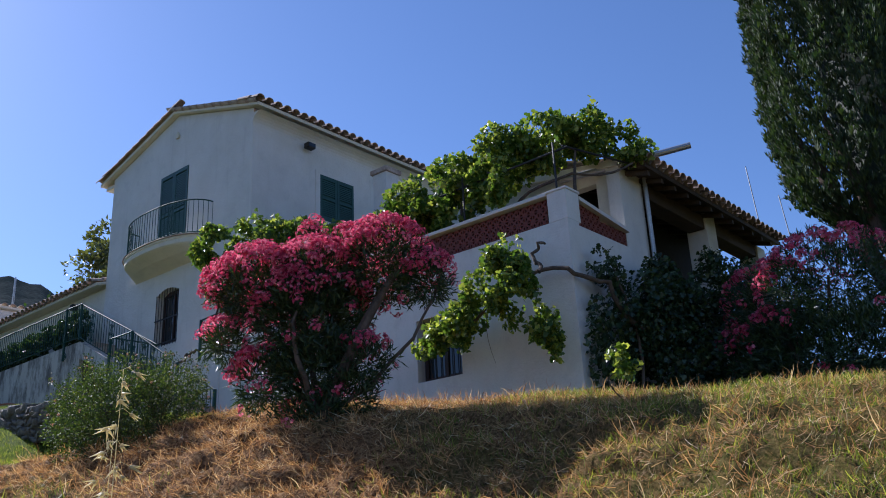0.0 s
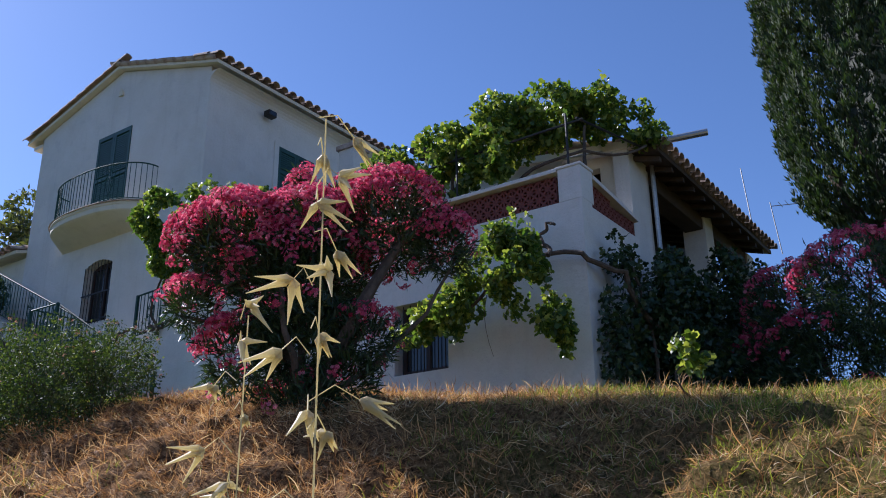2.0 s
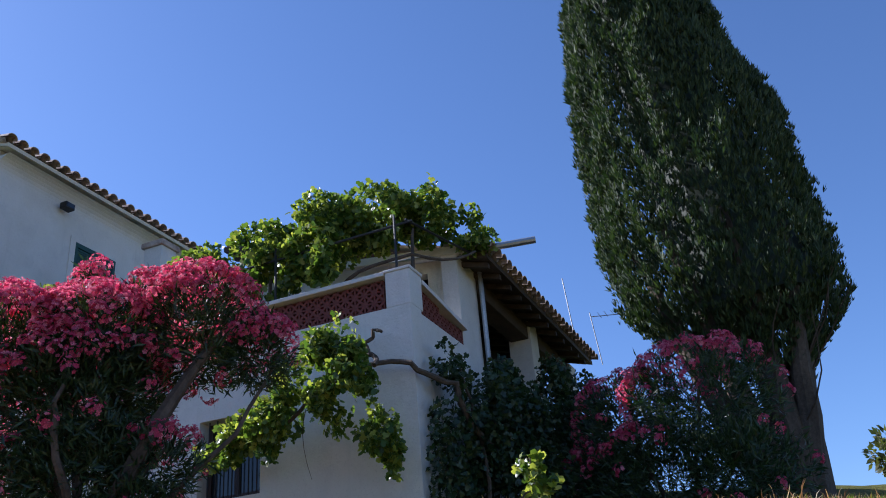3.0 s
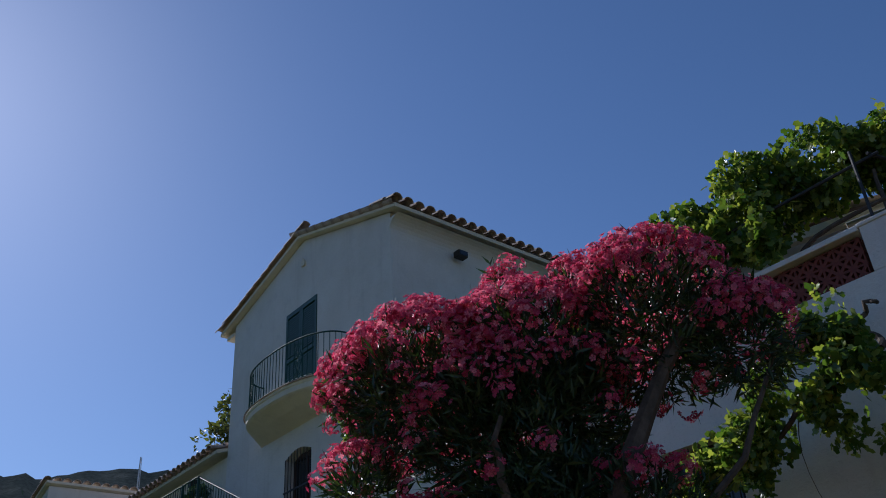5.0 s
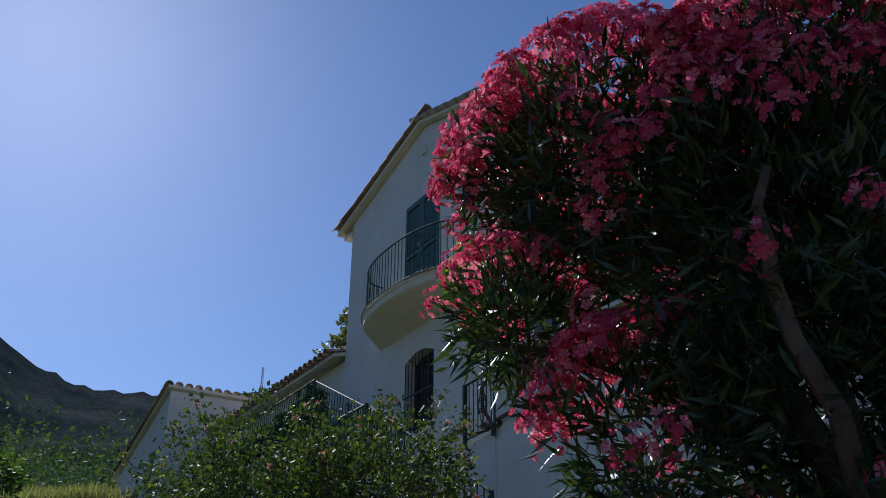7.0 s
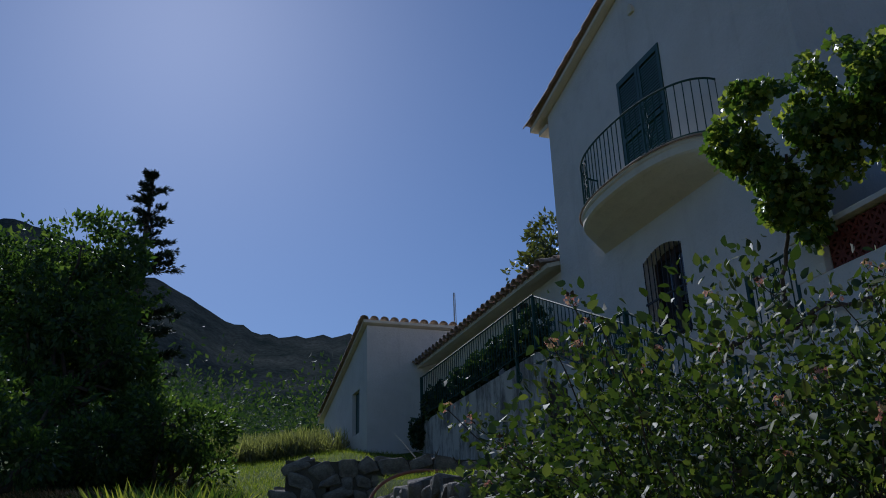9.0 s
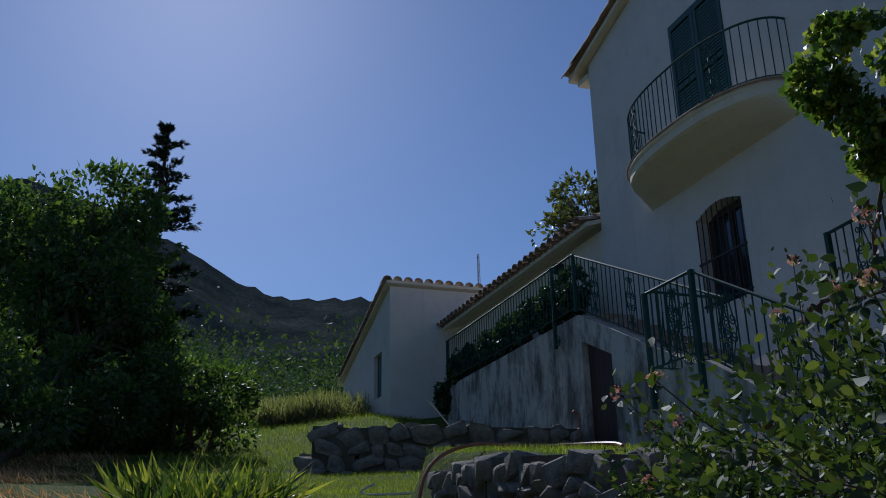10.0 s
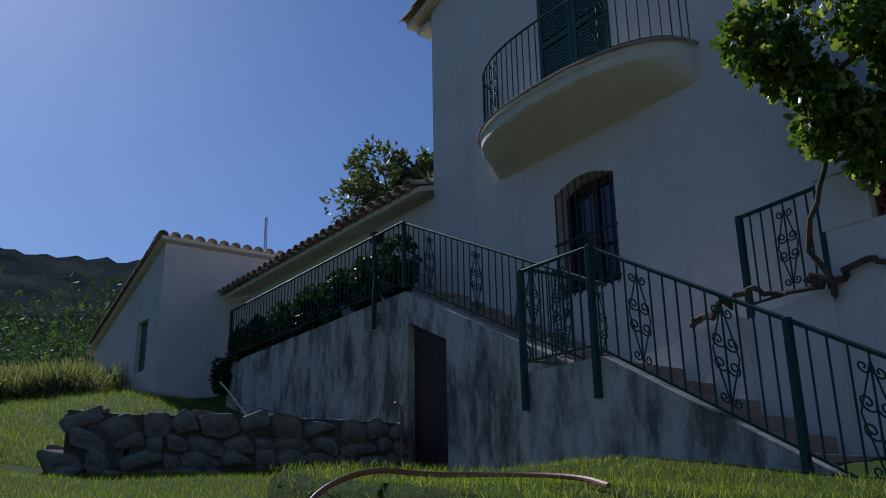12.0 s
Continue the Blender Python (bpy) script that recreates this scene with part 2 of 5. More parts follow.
def tube(bm, pts, r, sides=6, r2=None, caps=True):
    pts = [Vector(p) for p in pts]
    rings = []
    for i, p in enumerate(pts):
        d = (pts[min(i + 1, len(pts) - 1)] - pts[max(i - 1, 0)]).normalized()
        u = d.orthogonal().normalized() if i == 0 else (u - d * u.dot(d)).normalized()
        v = d.cross(u)
        k = r if r2 is None else r + (r2 - r) * i / max(1, len(pts) - 1)
        rings.append([bm.verts.new(p + (u * math.cos(a) + v * math.sin(a)) * k) for a in (math.tau * j / sides for j in range(sides))])
    for a, b in zip(rings, rings[1:]):
        for j in range(sides):
            bm.faces.new((a[j], a[(j + 1) % sides], b[(j + 1) % sides], b[j]))
    if caps:
        bm.faces.new(rings[0][::-1])
        bm.faces.new(rings[-1])
    return bm


def slab_with_holes(outer, holes, at, thick, axis="y"):
    """A wall in the plane axis=at, its outline and openings given as (along, z), thickened towards +axis (or - for a negative thickness)."""
    bm = bmesh.new()
    edges = []
    for loop in (outer, *holes):
        vs = [bm.verts.new((a, at, z) if axis == "y" else (at, a, z)) for a, z in loop]
        edges += [bm.edges.new((vs[i], vs[(i + 1) % len(vs)])) for i in range(len(vs))]
    faces = [g for g in bmesh.ops.triangle_fill(bm, edges=edges, use_beauty=True, use_dissolve=False)["geom"] if isinstance(g, bmesh.types.BMFace)]
    g = bmesh.ops.extrude_face_region(bm, geom=faces)["geom"]
    move = Vector((0, thick, 0)) if axis == "y" else Vector((thick, 0, 0))
    bmesh.ops.translate(bm, verts=[v for v in g if isinstance(v, bmesh.types.BMVert)], vec=move)
    bmesh.ops.recalc_face_normals(bm, faces=bm.faces)
    return bm


def rect(a0, a1, z0, z1):
    return [(a0, z0), (a1, z0), (a1, z1), (a0, z1)]


def prism(pts, lo, hi, axis="y"):
    """Extrude a polygon of (along, z) from lo to hi across."""
    return slab_with_holes(pts, [], lo, hi - lo, axis)


def from_arrays(name, verts, faces, material, parent=None, smooth=False):
    me = bpy.data.meshes.new(name)
    verts, faces = np.asarray(verts, np.float32), np.asarray(faces, np.int32)
    k = faces.shape[1]
    me.vertices.add(len(verts))
    me.vertices.foreach_set("co", verts.ravel())
    me.loops.add(faces.size)
    me.loops.foreach_set("vertex_index", faces.ravel())
    me.polygons.add(len(faces))
    me.polygons.foreach_set("loop_start", np.arange(0, faces.size, k, dtype=np.int32))
    me.update(calc_edges=True)
    if smooth:
        me.polygons.foreach_set("use_smooth", np.ones(len(faces), bool))
    me.materials.append(material)
    return adopt(new(name, me), parent)


def scatter(name, places, ways, sizes, template, faces, material, parent=None, rng=None, spin=True):
    """Many small leaves in one mesh: each template (x across, y along, z up) laid at a place with y along its way."""
    places, ways, sizes = np.asarray(places, float), np.asarray(ways, float), np.asarray(sizes, float)
    n = len(places)
    y = ways / (np.linalg.norm(ways, axis=1, keepdims=True) + 1e-9)
    ref = rng.normal(size=(n, 3)) if spin else np.tile((0.0, 0.0, 1.0), (n, 1)) + rng.normal(size=(n, 3)) * 0.35
    x = np.cross(y, ref)
    x /= np.linalg.norm(x, axis=1, keepdims=True) + 1e-9
    z = np.cross(x, y)
    t = np.asarray(template, float)
    v = places[:, None] + sizes[:, None, None] * (t[None, :, :1] * x[:, None] + t[None, :, 1:2] * y[:, None] + t[None, :, 2:] * z[:, None])
    f = np.asarray(faces)[None] + (np.arange(n) * len(t))[:, None, None]
    return from_arrays(name, v.reshape(-1, 3), f.reshape(-1, f.shape[-1]), material, parent)


LANCE = ([(0, 0, 0), (0.085, 0.4, 0.03), (0, 0.45, 0), (-0.085, 0.4, 0.03), (0, 1, -0.08)], [(0, 1, 2), (0, 2, 3), (1, 4, 2), (2, 4, 3)])
OVATE = ([(0, 0, 0), (0.27, 0.42, 0.06), (0, 0.5, 0), (-0.27, 0.42, 0.06), (0, 1, -0.1)], [(0, 1, 2), (0, 2, 3), (1, 4, 2), (2, 4, 3)])
OVAL = ([(0, 0, 0), (0.24, 0.22, 0.05), (0.30, 0.48, 0.06), (0.18, 0.78, 0.02), (0, 1, -0.12), (-0.18, 0.78, 0.02), (-0.30, 0.48, 0.06), (-0.24, 0.22, 0.05)], [(0, 1, 2, 3), (0, 3, 4, 5), (0, 5, 6, 7)])
LOBED = ([(0, 0.12, 0), (0.3, -0.08, 0.05), (0.55, 0.3, 0.02), (0.3, 0.45, 0.06), (0.36, 0.8, -0.02), (0, 1.05, -0.12), (-0.36, 0.8, -0.02), (-0.3, 0.45, 0.06), (-0.55, 0.3, 0.02), (-0.3, -0.08, 0.05)],
         [(0, 1, 2), (0, 2, 3), (0, 3, 4), (0, 4, 5), (0, 5, 6), (0, 6, 7), (0, 7, 8), (0, 8, 9)])
STRAP = ([(-0.03, 0, 0), (0.03, 0, 0), (0.024, 0.55, 0.04), (-0.024, 0.55, 0.04), (0, 1, -0.12)], [(0, 1, 2), (0, 2, 3), (3, 2, 4)])
STALK = ([(-0.019, 0, 0), (0.019, 0, 0), (0.016, 0.4, 0.09), (-0.016, 0.4, 0.09), (0.09, 0.75, 0.10), (0.07, 0.76, 0.10), (0.2, 1.0, 0.02)], [(0, 1, 2), (0, 2, 3), (3, 2, 4), (3, 4, 5), (5, 4, 6)])
FLORET = ([(0, 0, 0)] + [(0.5 * math.cos(a + d) * s, 0.12 + 0.1 * (s > 0.8), 0.5 * math.sin(a + d) * s) for a in (math.tau * i / 5 for i in range(5)) for d, s in ((-0.5, 0.85), (0, 1.05), (0.5, 0.85))],
          [(0, 1 + 3 * i + j, 2 + 3 * i + j) for i in range(5) for j in (0, 1)])
def finger(tip, width, across):
    """One flat diamond-shaped shoot of a spray, from the foot to the tip."""
    mid = [t * 0.45 for t in tip]
    return [(0, 0, 0), tuple(m + width * k for m, k in zip(mid, across)), tip, tuple(m - width * k for m, k in zip(mid, across))]


SPRAY = (sum((finger(*f) for f in (((0.03, 1.0, 0.0), 0.10, (1, 0, 0.3)), ((0.34, 0.78, 0.08), 0.085, (0.7, -0.3, 0.6)), ((-0.32, 0.82, -0.06), 0.085, (0.7, 0.3, -0.6)), ((0.05, 0.76, 0.34), 0.08, (1, 0, 0)), ((-0.04, 0.7, -0.33), 0.08, (1, 0, 0)))), []),
         [(4 * i, 4 * i + 1, 4 * i + 2, 4 * i + 3) for i in range(5)])


def shell_points(rng, lumps, n, inner=0.55):
    """Points in the outer layer of a union of ellipsoids (centre, radii), with their outward ways."""
    vol = np.array([r[0] * r[1] + r[1] * r[2] + r[0] * r[2] for _, r in lumps])
    pick = rng.choice(len(lumps), n, p=vol / vol.sum())
    c, r = np.array([l[0] for l in lumps], float)[pick], np.array([l[1] for l in lumps], float)[pick]
    d = rng.normal(size=(n, 3))
    d /= np.linalg.norm(d, axis=1, keepdims=True)
    s = inner + (1 - inner) * rng.random((n, 1)) ** 0.6
    return c + d * r * s, d / r, s[:, 0]


def smooth01(t):
    t = min(1.0, max(0.0, t))
    return t * t * (3 - 2 * t)


# ---- terrain ----
def ground_z(x, y, rough=True):
    low = -0.45 - 0.22 * max(-9.0, min(x, 6.0))
    if x < -9:
        low += 0.385 * (-9 - max(x, -13.0)) + 0.125 * max(0.0, -13 - max(x, -20.0)) + 0.2 * max(0.0, -20 - max(x, -45.0))
    if y < -2:
        low += 0.10 * max(y, -30.0) + 0.2
    high = 2.08 - 0.105 * max(-20.0, min(x, 8.0)) + 0.2 * max(0.0, min(y, 20.0) - 9.0) + 0.27 * smooth01((-9 - x) / 3)
    if x < -20:
        high += 0.19 * (-20 - max(x, -45.0))
    y0 = 1.5 * smooth01(-x / 4)
    bank = smooth01((y - y0) / (7.1 - y0))
    if x < -9.6:
        k = smooth01((-9.6 - x) / 1.6)
        step = smooth01((y - 4.84) / 0.2) if x > -15.0 else smooth01((y - 4.9) / 3.5)
        bank = bank * (1 - k) + k * step
    if -17 < x < -9:
        high -= 0.16 * smooth01((x + 17) / 2.5) * smooth01((-9 - x) / 1.5) * smooth01((9.0 - y) / 3)
    if -15.5 < x < -9:
        high -= (0.05 + 0.12 * smooth01((x + 13.6) / 2.4)) * smooth01((x + 15.5) / 1.0) * smooth01((-9 - x) / 1.2) * smooth01((9.0 - y) / 1.5)
    # shallow hollow of the lower lawn before the shed
    high -= 0.36 * smooth01((-14.6 - x) / 3.0) * (1 - smooth01((-23 - x) / 4)) * smooth01((11.5 - y) / 2)
    z = low + (high - low) * bank
    z += 0.2 * math.exp(-((x + 6.8) / 2.0) ** 2 - ((y - 4.5) / 1.2) ** 2)
    if rough:
        z += 0.05 * noise.noise((x * 0.9, y * 0.9, 0.3)) + 0.06 * noise.noise((x * 0.35, y * 0.35, 4.0))
        if x > -10 and y < 8:
            fade = smooth01((y + 1.9) / 1.2) * smooth01((3.0 - x) / 1.2)
            z += (0.10 * noise.noise((x * 2.0, y * 1.6, 7.0)) + 0.085 * noise.noise((x * 4.4, y * 3.6, 2.0))) * (1 - 0.7 * smooth01((y - 5) / 2)) * fade
            # heaped thatch: rounded mats with sharp hollows between
            mats = abs(noise.noise((x * 1.9 + 3, y * 3.0, 11.0))) + 0.55 * abs(noise.noise((x * 5.2, y * 6.5, 13.0)))
            z += (0.34 * min(mats, 0.45) - 0.07) * (1 - 0.85 * smooth01((y - 4.9) / 1.8)) * smooth01((x + 10) / 1.5) * fade
    return z


def spread(lo, hi, step, far, grow=1.35):
    out, s = list(np.arange(lo, hi + 1e-6, step)), step
    a, b = out[0], out[-1]
    while b < far:
        s *= grow
        a, b = a - s, b + s
        out = [a, *out, b]
    return out


def build_ground():
    xs, ys = spread(-24, 3, 0.075, 2500), spread(-2, 11, 0.07, 2500)
    v = [(x, y, ground_z(x, y)) for y in ys for x in xs]
    w = len(xs)
    f = [(j * w + i, j * w + i + 1, (j + 1) * w + i + 1, (j + 1) * w + i) for j in range(len(ys) - 1) for i in range(w - 1)]
    ob = from_arrays("ground", v, f, GROUND, smooth=True)
    tagged(ob, "sloping garden ground of dry cut straw and patchy green lawn", "ground", kind="structure")


build_ground()


def ridge(az):
    el = 15.2 + 7.0 * math.exp(-((az + 9) / 13) ** 2) + 1.8 * math.exp(-((az - 20) / 6) ** 2) - 10 * smooth01((az - 34) / 16) - 8 * smooth01((-30 - az) / 30)
    el -= 5.0 * smooth01((-8 - az) / 9)
    return el + 0.6 * noise.noise((az * 0.22, 1.0, 0)) + 0.45 * noise.noise((az * 0.7, 5.0, 0)) + 0.2 * noise.noise((az * 2.3, 8.0, 0))


def hill_z(az, d):
    """Height of the hillside on a bearing (degrees from west towards north) at a distance."""
    t = (d - 48) / 852
    x, y = d * math.cos(radians(az)), d * math.sin(radians(az))
    top = 900 * math.tan(radians(ridge(az)))
    wave = math.sin(math.pi * min(1, t * 1.02))
    return 6.5 + (top - 6.5) * (0.42 * t + 0.58 * t ** 2.2) + wave * 22 * noise.noise((x * 0.012, y * 0.012, 2)) + min(wave * 2, 1) * 1.5 * noise.noise((x * 0.06, y * 0.06, 2))


def build_mountain():
    """Wooded hillside rising to a far ridge behind the houses."""
    n, rows = 220, 40
    v, f = [], []
    for i in range(n + 1):
        az = -75 + 130 * i / n
        for j in range(rows):
            d = 48 + 852 * (j / (rows - 1)) ** 1.5
            v.append((-8 - d * math.cos(radians(az)), 3 + d * math.sin(radians(az)), hill_z(az, d)))
    for i in range(n):
        for j in range(rows - 1):
            q = i * rows + j
            f.append((q, q + 1, q + rows + 1, q + rows))
    tagged(from_arrays("backdrop", v, f, ROCKHILL, smooth=True), "dark wooded mountain ridge under the sky", "mountain", kind="structure")


build_mountain()


# ---- main house ----
GY = 9.95                       # plane of the gable wall
HX0, HX1, HY1 = -20.35, -13.98, 17.0
APEX, EAVE = (-17.2, 12.26), 11.30
house = thing("main_house", "two-storey white lime-washed gabled house with clay tile roof", "house", at=(-17.2, 13.5, 4.2))


def roof_z(x):
    return APEX[1] - (APEX[1] - (EAVE if x < APEX[0] else EAVE - 0.2)) * abs(x - APEX[0]) / 3.68


def arch_loop(x0, x1, z0, z1, rise):
    top = [(x1 + (x0 - x1) * i / 10, z1 + rise * math.sin(math.pi * i / 10)) for i in range(11)]
    return [(x0, z0), (x1, z0)] + top


door_hole = rect(-17.82, -16.64, 8.30, 10.50)
arch_hole = arch_loop(-17.75, -16.75, 5.98, 7.28, 0.13)
outer = [(HX0, 3.4), (HX1, 3.4), (HX1, roof_z(HX1) - 0.12), (APEX[0], APEX[1] - 0.12), (HX0, roof_z(HX0) - 0.12)]
part("gable_wall", slab_with_holes(outer, [door_hole, arch_hole], GY, 0.35), WHITE, house)
side_hole = rect(12.04, 13.12, 8.85, 10.0)
part("side_wall", slab_with_holes([(GY + 0.35, 3.4), (HY1, 3.4), (HY1, roof_z(HX1) - 0.12), (GY + 0.35, roof_z(HX1) - 0.12)], [side_hole], HX1, -0.35, "x"), WHITE, house)
part("rear_wall", boxes((HX0, HX1 - 0.35, HY1 - 0.35, HY1, 3.4, 11.1)), WHITE, house)
part("west_wall", boxes((HX0, HX0 + 0.35, GY + 0.35, HY1 - 0.35, 3.4, roof_z(HX0) - 0.13)), WHITE, house)
part("upper_floor", boxes((HX0 + 0.36, HX1 - 0.36, GY + 0.36, HY1 - 0.36, 8.0, 8.2)), INNER_SHADE, house)


def half_pipe(length, r0, r1, thick=0.014, n=7):
    """A barrel tile along +y, arched upward, its lower end at y = 0."""
    bm = bmesh.new()
    rows = []
    for y, r in ((0, r0), (length, r1)):
        rows.append([[bm.verts.new((math.cos(a) * q, y, math.sin(a) * q * 0.85)) for a in (math.pi * i / n for i in range(n + 1))] for q in (r, r - thick)])
    (a, b), (c, d) = rows
    for i in range(n):
        bm.faces.new((a[i], a[i + 1], c[i + 1], c[i]))
        bm.faces.new((b[i + 1], b[i], d[i], d[i + 1]))
        bm.faces.new((a[i + 1], a[i], b[i], b[i + 1]))
        bm.faces.new((c[i], c[i + 1], d[i + 1], d[i]))
    return bm


TILE_ME = mesh_of("roof_tile", half_pipe(0.48, 0.115, 0.095), TILE)


def tiled_slope(roof, eave_a, eave_b, up, pitch=0.265, courses=3, seed=1):
    """Barrel tiles over one roof slope: the lowest courses as tiles, the rest a ribbed sheet. up: vector from eave to ridge."""
    rng = random.Random(seed)
    a, b, up = Vector(eave_a), Vector(eave_b), Vector(up)
    along, run = (b - a).normalized(), (b - a).length
    n = int(run / pitch)
    rise = up.normalized()
    nrm = along.cross(rise)
    if nrm.z < 0:
        nrm = -nrm
    x_axis = rise.cross(nrm)
    rot = Matrix((x_axis, rise, nrm)).transposed().to_4x4()
    for i in range(n + 1):
        for c in range(courses):
            p = a + along * (i * run / n) + rise * (c * 0.36 - 0.05) + nrm * (0.035 + rng.uniform(-0.006, 0.012) + 0.012)
            piece("roof_tile", TILE_ME, Matrix.Translation(p) @ rot @ pose(0, 0, 0, -2.5, rng.uniform(-3, 3), rng.uniform(-2.5, 2.5)), roof)
    v, f, cols = [], [], n * 6 + 1
    for j in range(2):
        for i in range(cols):
            p = a + along * (i * run / (cols - 1)) + up * j * (1 if j else 0) + rise * (0 if j else 0.02)
            v.append(p + nrm * (0.03 + 0.05 * math.cos(math.tau * i / 6)))
    for i in range(cols - 1):
        f.append((i, i + 1, cols + i + 1, cols + i))
    from_arrays("ribbed_tiles", v, f, TILE, roof)


ry0 = 9.80
roof = part("roof", prism([(-20.85, roof_z(-20.85) - 0.10), (APEX[0], APEX[1] - 0.10), (-13.62, roof_z(-13.62) - 0.10), (-13.62, roof_z(-13.62) - 0.02), (APEX[0], APEX[1] - 0.02), (-20.85, roof_z(-20.85) - 0.02)], ry0, HY1 + 0.1), CREAM, house)
rl, rr = Vector((APEX[0], 0, APEX[1])) - Vector((-20.88, 0, roof_z(-20.88))), Vector((APEX[0], 0, APEX[1])) - Vector((-13.58, 0, roof_z(-13.58)))
tiled_slope(roof, (-20.88, ry0, roof_z(-20.88)), (-20.88, HY1, roof_z(-20.88)), rl, seed=1, courses=2)
tiled_slope(roof, (-13.58, ry0, roof_z(-13.58)), (-13.58, HY1, roof_z(-13.58)), rr, seed=2, courses=2)
rng0 = random.Random(3)
for s, x_end, vec in ((1, -20.85, rl), (-1, -13.62, rr)):
    k = int(vec.length / 0.36)
    for i in range(k + 1):
        p = Vector((x_end, ry0 + 0.03, roof_z(x_end) + 0.05)) + vec.normalized() * i * 0.36
        ang = math.degrees(math.atan2(vec.z, vec.x))
        piece("roof_tile", TILE_ME, Matrix.Translation(p) @ pose(0, 0, 0, 0, -ang if s > 0 else -ang, 0) @ pose(0, 0, 0, rng0.uniform(-2, 2), 0, -90), roof)
for i in range(20):
    piece("roof_tile", TILE_ME, pose(APEX[0], ry0 - 0.04 + i * 0.37, APEX[1] + 0.06, -2, 0, rng0.uniform(-2, 2)), roof)
part("eave_moulding", prism([(-13.98, 10.70)] + [(-13.98 + 0.30 * (1 - math.cos(a)), 10.70 + 0.27 * math.sin(a)) for a in (radians(15 * k) for k in range(1, 7))] + [(-13.98, 10.97)], ry0 + 0.12, HY1), WHITE, house)
part("west_eave_moulding", boxes((-20.72, -20.35, ry0 + 0.12, HY1, 11.07, 11.16)), CREAM, house)


def shutter_leaf(name, x0, x1, z0, z1, y, parent, axis="y"):
    """A panelled and louvred wooden leaf facing -y (or +x)."""
    bm = bmesh.new()
    w = 0.07
    specs = [(x0, x0 + w, y, y + 0.045, z0, z1), (x1 - w, x1, y, y + 0.045, z0, z1), (x0 + w, x1 - w, y, y + 0.045, z0, z0 + 0.12), (x0 + w, x1 - w, y, y + 0.045, z1 - 0.1, z1), (x0 + w, x1 - w, y, y + 0.045, (z0 + z1) / 2 - 0.04, (z0 + z1) / 2 + 0.04)]
    z = z0 + 0.14
    while z < z1 - 0.13:
        if abs(z - (z0 + z1) / 2) > 0.07:
            specs.append((x0 + w, x1 - w, y + 0.008, y + 0.034, z, z + 0.035))
        z += 0.05
    specs.append((x0 + w, x1 - w, y + 0.036, y + 0.042, z0 + 0.12, z1 - 0.1))
    for s in specs:
        box(bm, *s)
    if axis == "x":
        bmesh.ops.transform(bm, verts=bm.verts, matrix=Matrix(((0, -1, 0, 0), (1, 0, 0, 0), (0, 0, 1, 0), (0, 0, 0, 1))))
    return part(name, bm, SHUTTER, parent, "dark green louvred wooden leaf")


balcony_door = part("door_frame", boxes((-17.82, -17.77, GY + 0.10, GY + 0.2, 8.30, 10.5), (-16.69, -16.64, GY + 0.10, GY + 0.2, 8.30, 10.5), (-17.77, -16.69, GY + 0.10, GY + 0.2, 10.44, 10.5)), SHUTTER, house)
shutter_leaf("shutter", -17.85, -17.235, 8.31, 10.53, GY - 0.02, balcony_door)
shutter_leaf("shutter", -17.225, -16.61, 8.31, 10.53, GY - 0.02, balcony_door)

arch_win = part("arched_window", boxes((-17.74, -17.67, GY + 0.20, GY + 0.28, 5.99, 7.3), (-16.83, -16.76, GY + 0.20, GY + 0.28, 5.99, 7.3), (-17.67, -16.83, GY + 0.20, GY + 0.28, 5.99, 6.06), (-17.285, -17.215, GY + 0.20, GY + 0.28, 6.06, 7.36), (-17.67, -17.285, GY + 0.2, GY + 0.28, 7.28, 7.38), (-17.215, -16.83, GY + 0.2, GY + 0.28, 7.28, 7.38)), BROWNDOOR, house, "dark brown window with an arched head behind iron bars")
glass_m, gn, gl_, gb = shader("window_glass")
gb.inputs["Base Color"].default_value, gb.inputs["Roughness"].default_value = (0.02, 0.025, 0.03, 1), 0.06
gl_.new(ramp_node(gn, gl_, noise_node(gn, gl_, 2.5, 3), [(0.3, (0.04,) * 3), (0.7, (0.12,) * 3)]), gb.inputs["Roughness"])
part("pane", boxes((-17.67, -17.285, GY + 0.235, GY + 0.243, 6.06, 7.28)), glass_m, arch_win)
part("pane", boxes((-17.215, -16.83, GY + 0.235, GY + 0.243, 6.06, 7.28)), glass_m, arch_win)
grille = part("grille", tube(bmesh.new(), [(-17.75, GY - 0.01, 7.26)] + [(-17.75 + 1.0 * i / 10, GY - 0.01, 7.26 + 0.13 * math.sin(math.pi * i / 10)) for i in range(11)] + [(-16.75, GY - 0.01, 7.26)], 0.014), DARKIRON, house, "black iron window bars")
for i in range(9):
    x = -17.72 + 0.94 * i / 8
    part("bar", tube(bmesh.new(), [(x, GY - 0.01, 5.95), (x, GY - 0.01, 7.28 + 0.12 * math.sin(math.pi * (x + 17.75)))], 0.009), DARKIRON, grille)
for z in (6.02, 6.62):
    part("bar", boxes((-17.76, -16.74, GY - 0.022, GY + 0.002, z, z + 0.03)), DARKIRON, grille)

